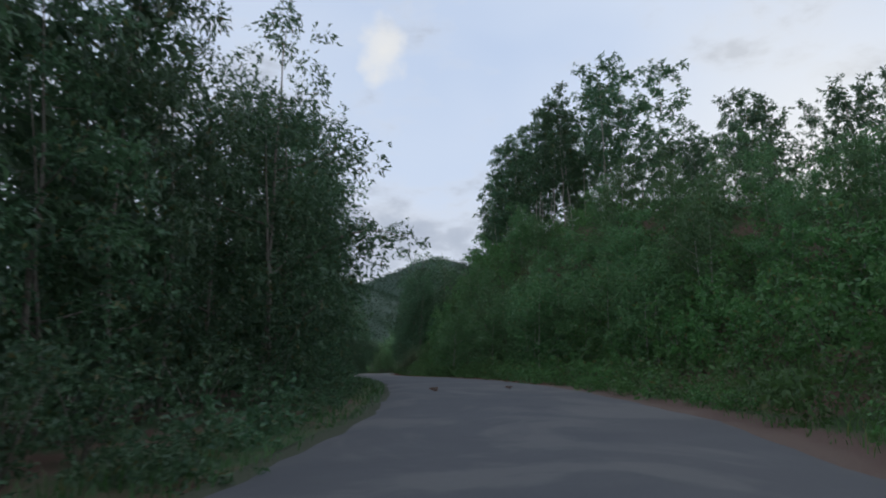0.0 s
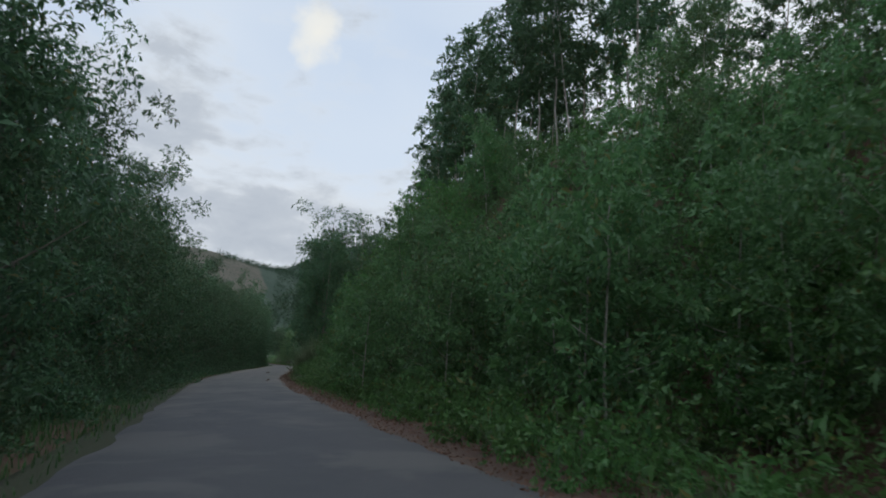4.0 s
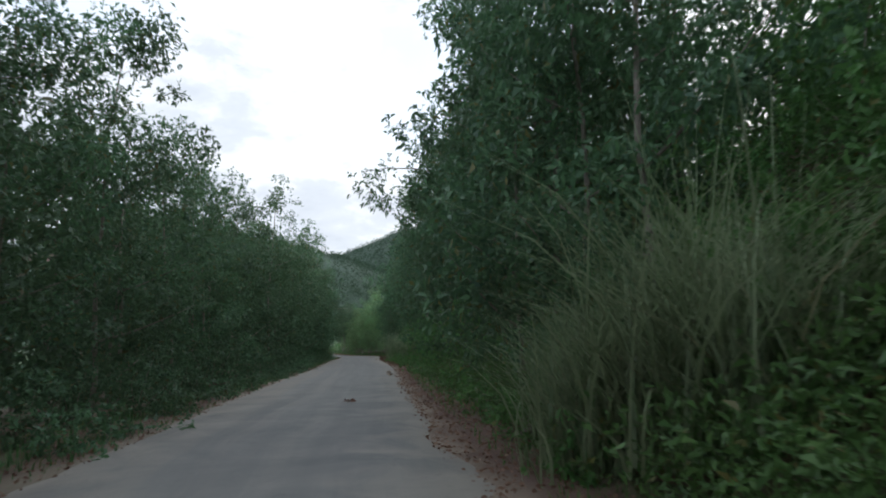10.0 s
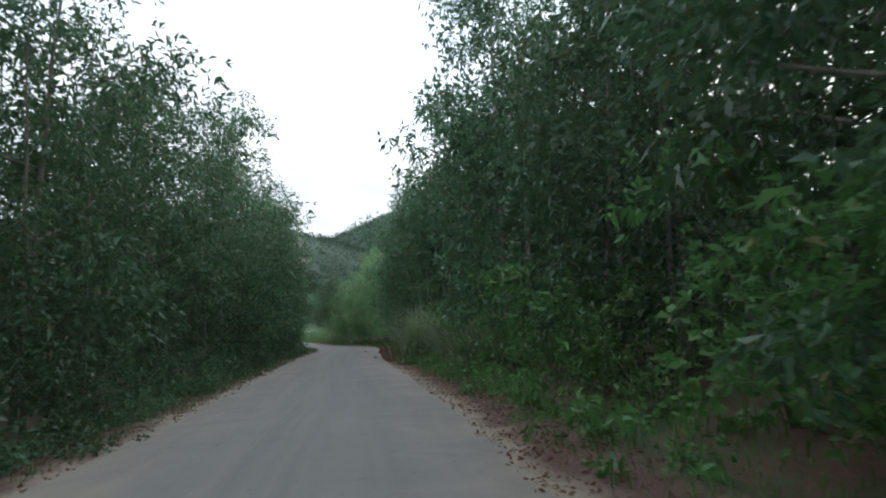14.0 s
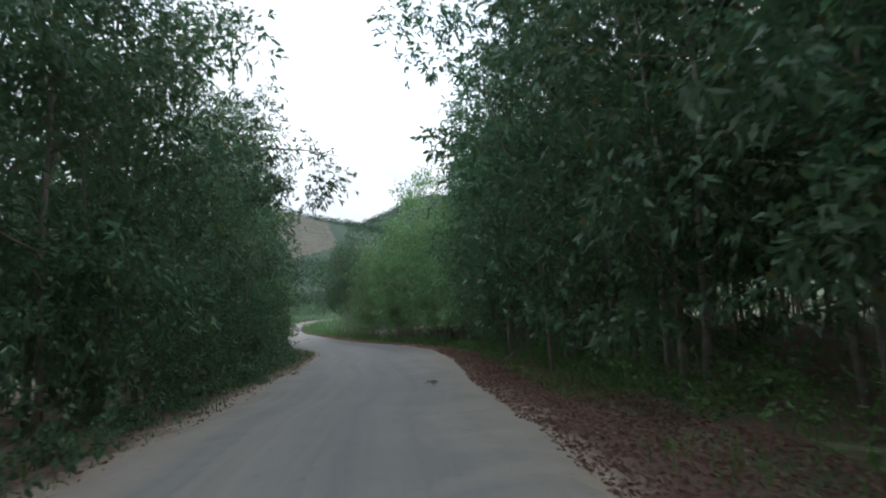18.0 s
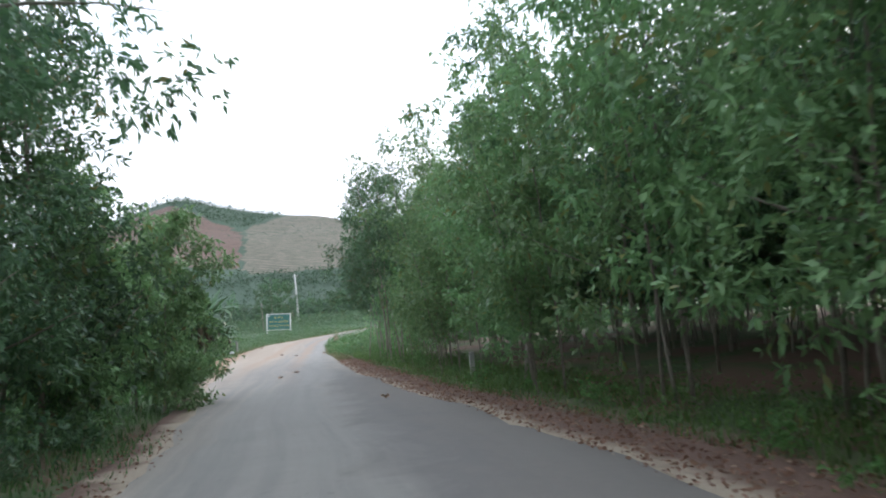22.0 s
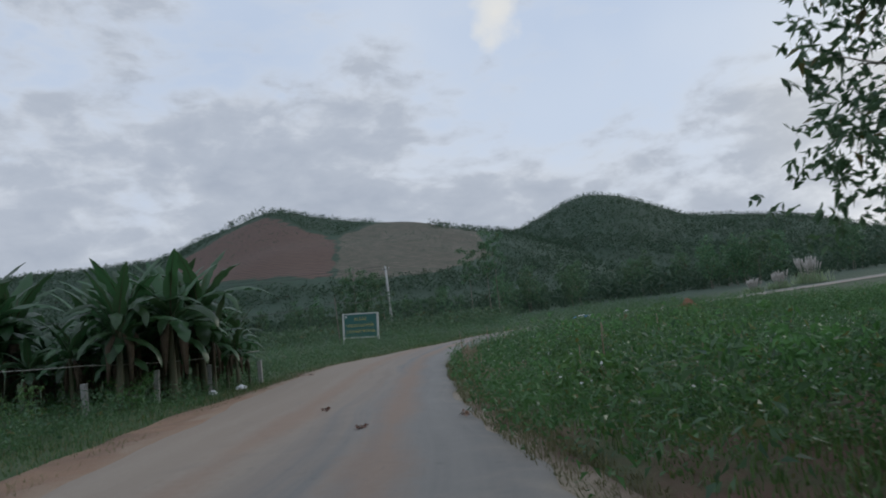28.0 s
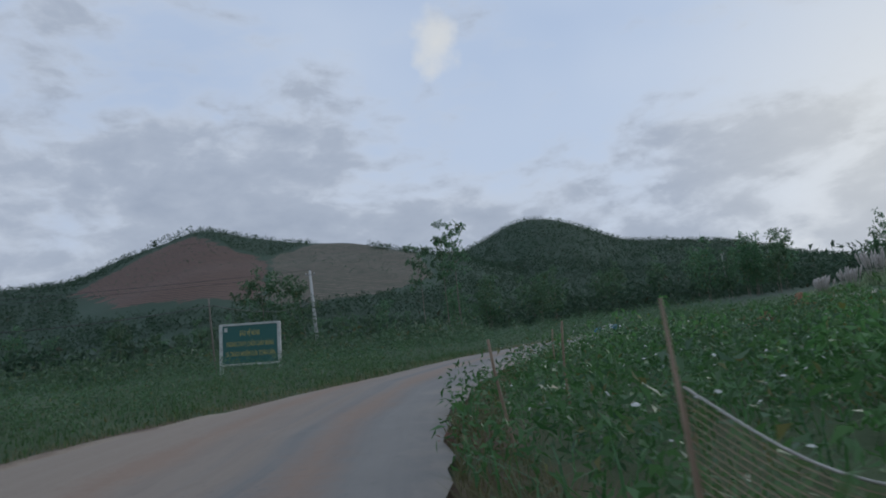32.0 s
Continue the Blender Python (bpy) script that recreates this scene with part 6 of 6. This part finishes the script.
def plume_bush(x, y, height, seed):
    """A tuft of pale feathery grass plumes over green blades."""
    rng = np.random.default_rng(seed)
    root = new("plume_grass")
    n = 260
    at = np.c_[rng.normal(scale=height * 0.3, size=(n, 2)), np.full(n, -0.1)]
    v, f = blades_arrays(rng, at, height * rng.uniform(0.4, 0.8, n), height * rng.uniform(0.1, 0.5, n), rng.uniform(0.02, 0.05, n), 3)
    part("blades", mesh_of("blades", v, f, REED), root)
    for i in range(34):
        a, r = rng.uniform(0, 6.28), rng.uniform(0.0, 0.55) * height
        foot = np.array([math.cos(a), math.sin(a), 0]) * r * 0.5
        tip = np.array([math.cos(a), math.sin(a), 0]) * r + np.array([0, 0, height * rng.uniform(0.7, 1.05)])
        p = [foot, foot * 0.4 + tip * 0.6, tip * 0.9 + foot * 0.1, tip + np.array([0.06, 0, 0.1])]
        part("plume", tube("plume", p, [0.012, 0.016, 0.09, 0.02], PLUME, 5), root, "pale feathery plume")
    root.matrix_basis = pose(x, y, ground_at(x, y))
    return tagged(root, "clump of pale feathery plume grass on the field's edge", "grass", "plume grass clumps")


PLUME = two_tone("grass_plume", (0.42, 0.38, 0.34), (0.58, 0.54, 0.48), 8.0, 0.95, 0.6, 0.02)
for x, y, h in ((16.8, 235.0, 2.6), (12.5, 232.0, 1.7), (9.0, 229.5, 1.3)):
    plume_bush(x, y, h, int(h * 100))


def soil_heap(x, y, w, h, seed, label):
    """A low heap of turned red earth."""
    bm = bmesh.new()
    bmesh.ops.create_grid(bm, x_segments=22, y_segments=18, size=0.5)
    for v in bm.verts:
        d = min(1.0, 2 * math.hypot(v.co.x, v.co.y))
        top = (1 - d) ** 0.8 * (0.8 + 0.5 * noise.noise(Vector((v.co.x * 4 + seed, v.co.y * 4, 0)))) + 0.12 * noise.noise(Vector((v.co.x * 13, v.co.y * 13, seed)))
        v.co = Vector((v.co.x * w, v.co.y * w * 0.7, top * h - 0.12))
    me = bpy.data.meshes.new("soil_heap")
    bm.to_mesh(me)
    bm.free()
    me.materials.append(RED_SOIL)
    ob = new("soil_heap", me)
    ob.matrix_basis = pose(x, y, ground_at(x, y))
    return tagged(ob, label, "earth heap", "red soil heaps")


RED_SOIL = two_tone("turned_red_soil", (0.24, 0.11, 0.06), (0.36, 0.19, 0.11), 3.0, 0.95, 0.9, 0.05, (0.14, 0.07, 0.045), 14.0)
soil_heap(-8.0, 205.0, 1.6, 0.9, 3, "small heap of red soil at the field's road edge")
soil_heap(-1.9, 213.5, 2.2, 1.1, 5, "low red soil heap half grown over with weeds")

dead_branch(50.5, 4.6, 4.2, 60, 2.6, 501, "grey dead limb propped up the weedy bank")
dead_branch(52.0, 3.2, 1.6, 150, 0.2, 502, "broken dead branch lying at the foot of the bank")
dead_branch(63.0, 2.4, 1.3, 20, 0.15, 504, "bare fallen branch on the brown litter")
dead_branch(97.0, 4.2, 3.0, 95, 2.6, 505, "pale dead stem standing among creepers")
dead_branch(126.0, 3.2, 1.5, 40, 0.15, 506, "dry branch lying in the leaf litter")


# ---- small things on the road ----
def twig(x, y, size, seed):
    rng = np.random.default_rng(seed)
    size *= 0.7
    root = new("fallen_twig")
    z = 0.0
    for i in range(3):
        a = rng.uniform(0, 6.28)
        p = [(0, 0, z + 0.02), (0.5 * size * math.cos(a), 0.5 * size * math.sin(a), 0.05), (size * math.cos(a + 0.3), size * math.sin(a + 0.3), 0.03)]
        part("stick", tube("stick", p, [0.014, 0.011, 0.005], WOOD, 5), root)
    n = 18
    at = np.c_[rng.normal(scale=size * 0.45, size=(n, 2)), rng.uniform(0.01, 0.06, n)]
    L = rng.uniform(0.06, 0.11, n)
    v, f = leaves_arrays(rng, at, np.c_[rng.normal(size=(n, 2)), rng.normal(scale=0.2, size=n)], L, L * 0.25)
    part("dry_leaves", mesh_of("dry_leaves", v, f, DRY), root)
    i = int(np.argmin((ROADLINE[:, 0] - x)**2 + (ROADLINE[:, 1] - y)**2))
    root.matrix_basis = pose(x, y, ROADLINE[i, 2] + 0.035)
    return tagged(root, "broken dry twig with leaves lying on the road", "twig", "fallen twigs")


twig(-14.02, 16.33, 0.13, 400)
twig(-14.11, 15.38, 0.09, 401)
twig(-11.96, 16.24, 0.09, 402)
twig(-13.07, 52.14, 0.10, 403)
twig(-13.18, 69.00, 0.10, 404)
twig(-11.14, 82.82, 0.16, 405)
twig(-11.22, 80.51, 0.18, 406)
twig(-9.49, 121.04, 0.18, 407)
twig(-12.55, 125.64, 0.13, 408)
twig(-11.07, 150.52, 0.10, 409)
twig(-14.61, 160.15, 0.10, 410)
twig(-14.78, 158.37, 0.10, 411)
twig(-17.49, 176.12, 0.13, 412)
twig(-15.89, 176.52, 0.13, 413)
twig(-18.99, 179.32, 0.09, 414)
twig(-17.51, 192.96, 0.20, 415)
twig(-9.68, 111.26, 0.12, 416)
twig(-22.93, 190.85, 0.13, 417)

for ob, used in STORE:
    if not used and ob.matrix_basis.translation.length < 0.01:
        for o in (*ob.children_recursive, ob):
            bpy.data.objects.remove(o)

# a taller acacia behind the corner
plant(FULL[1], 66.5, 6.6, 1.15)
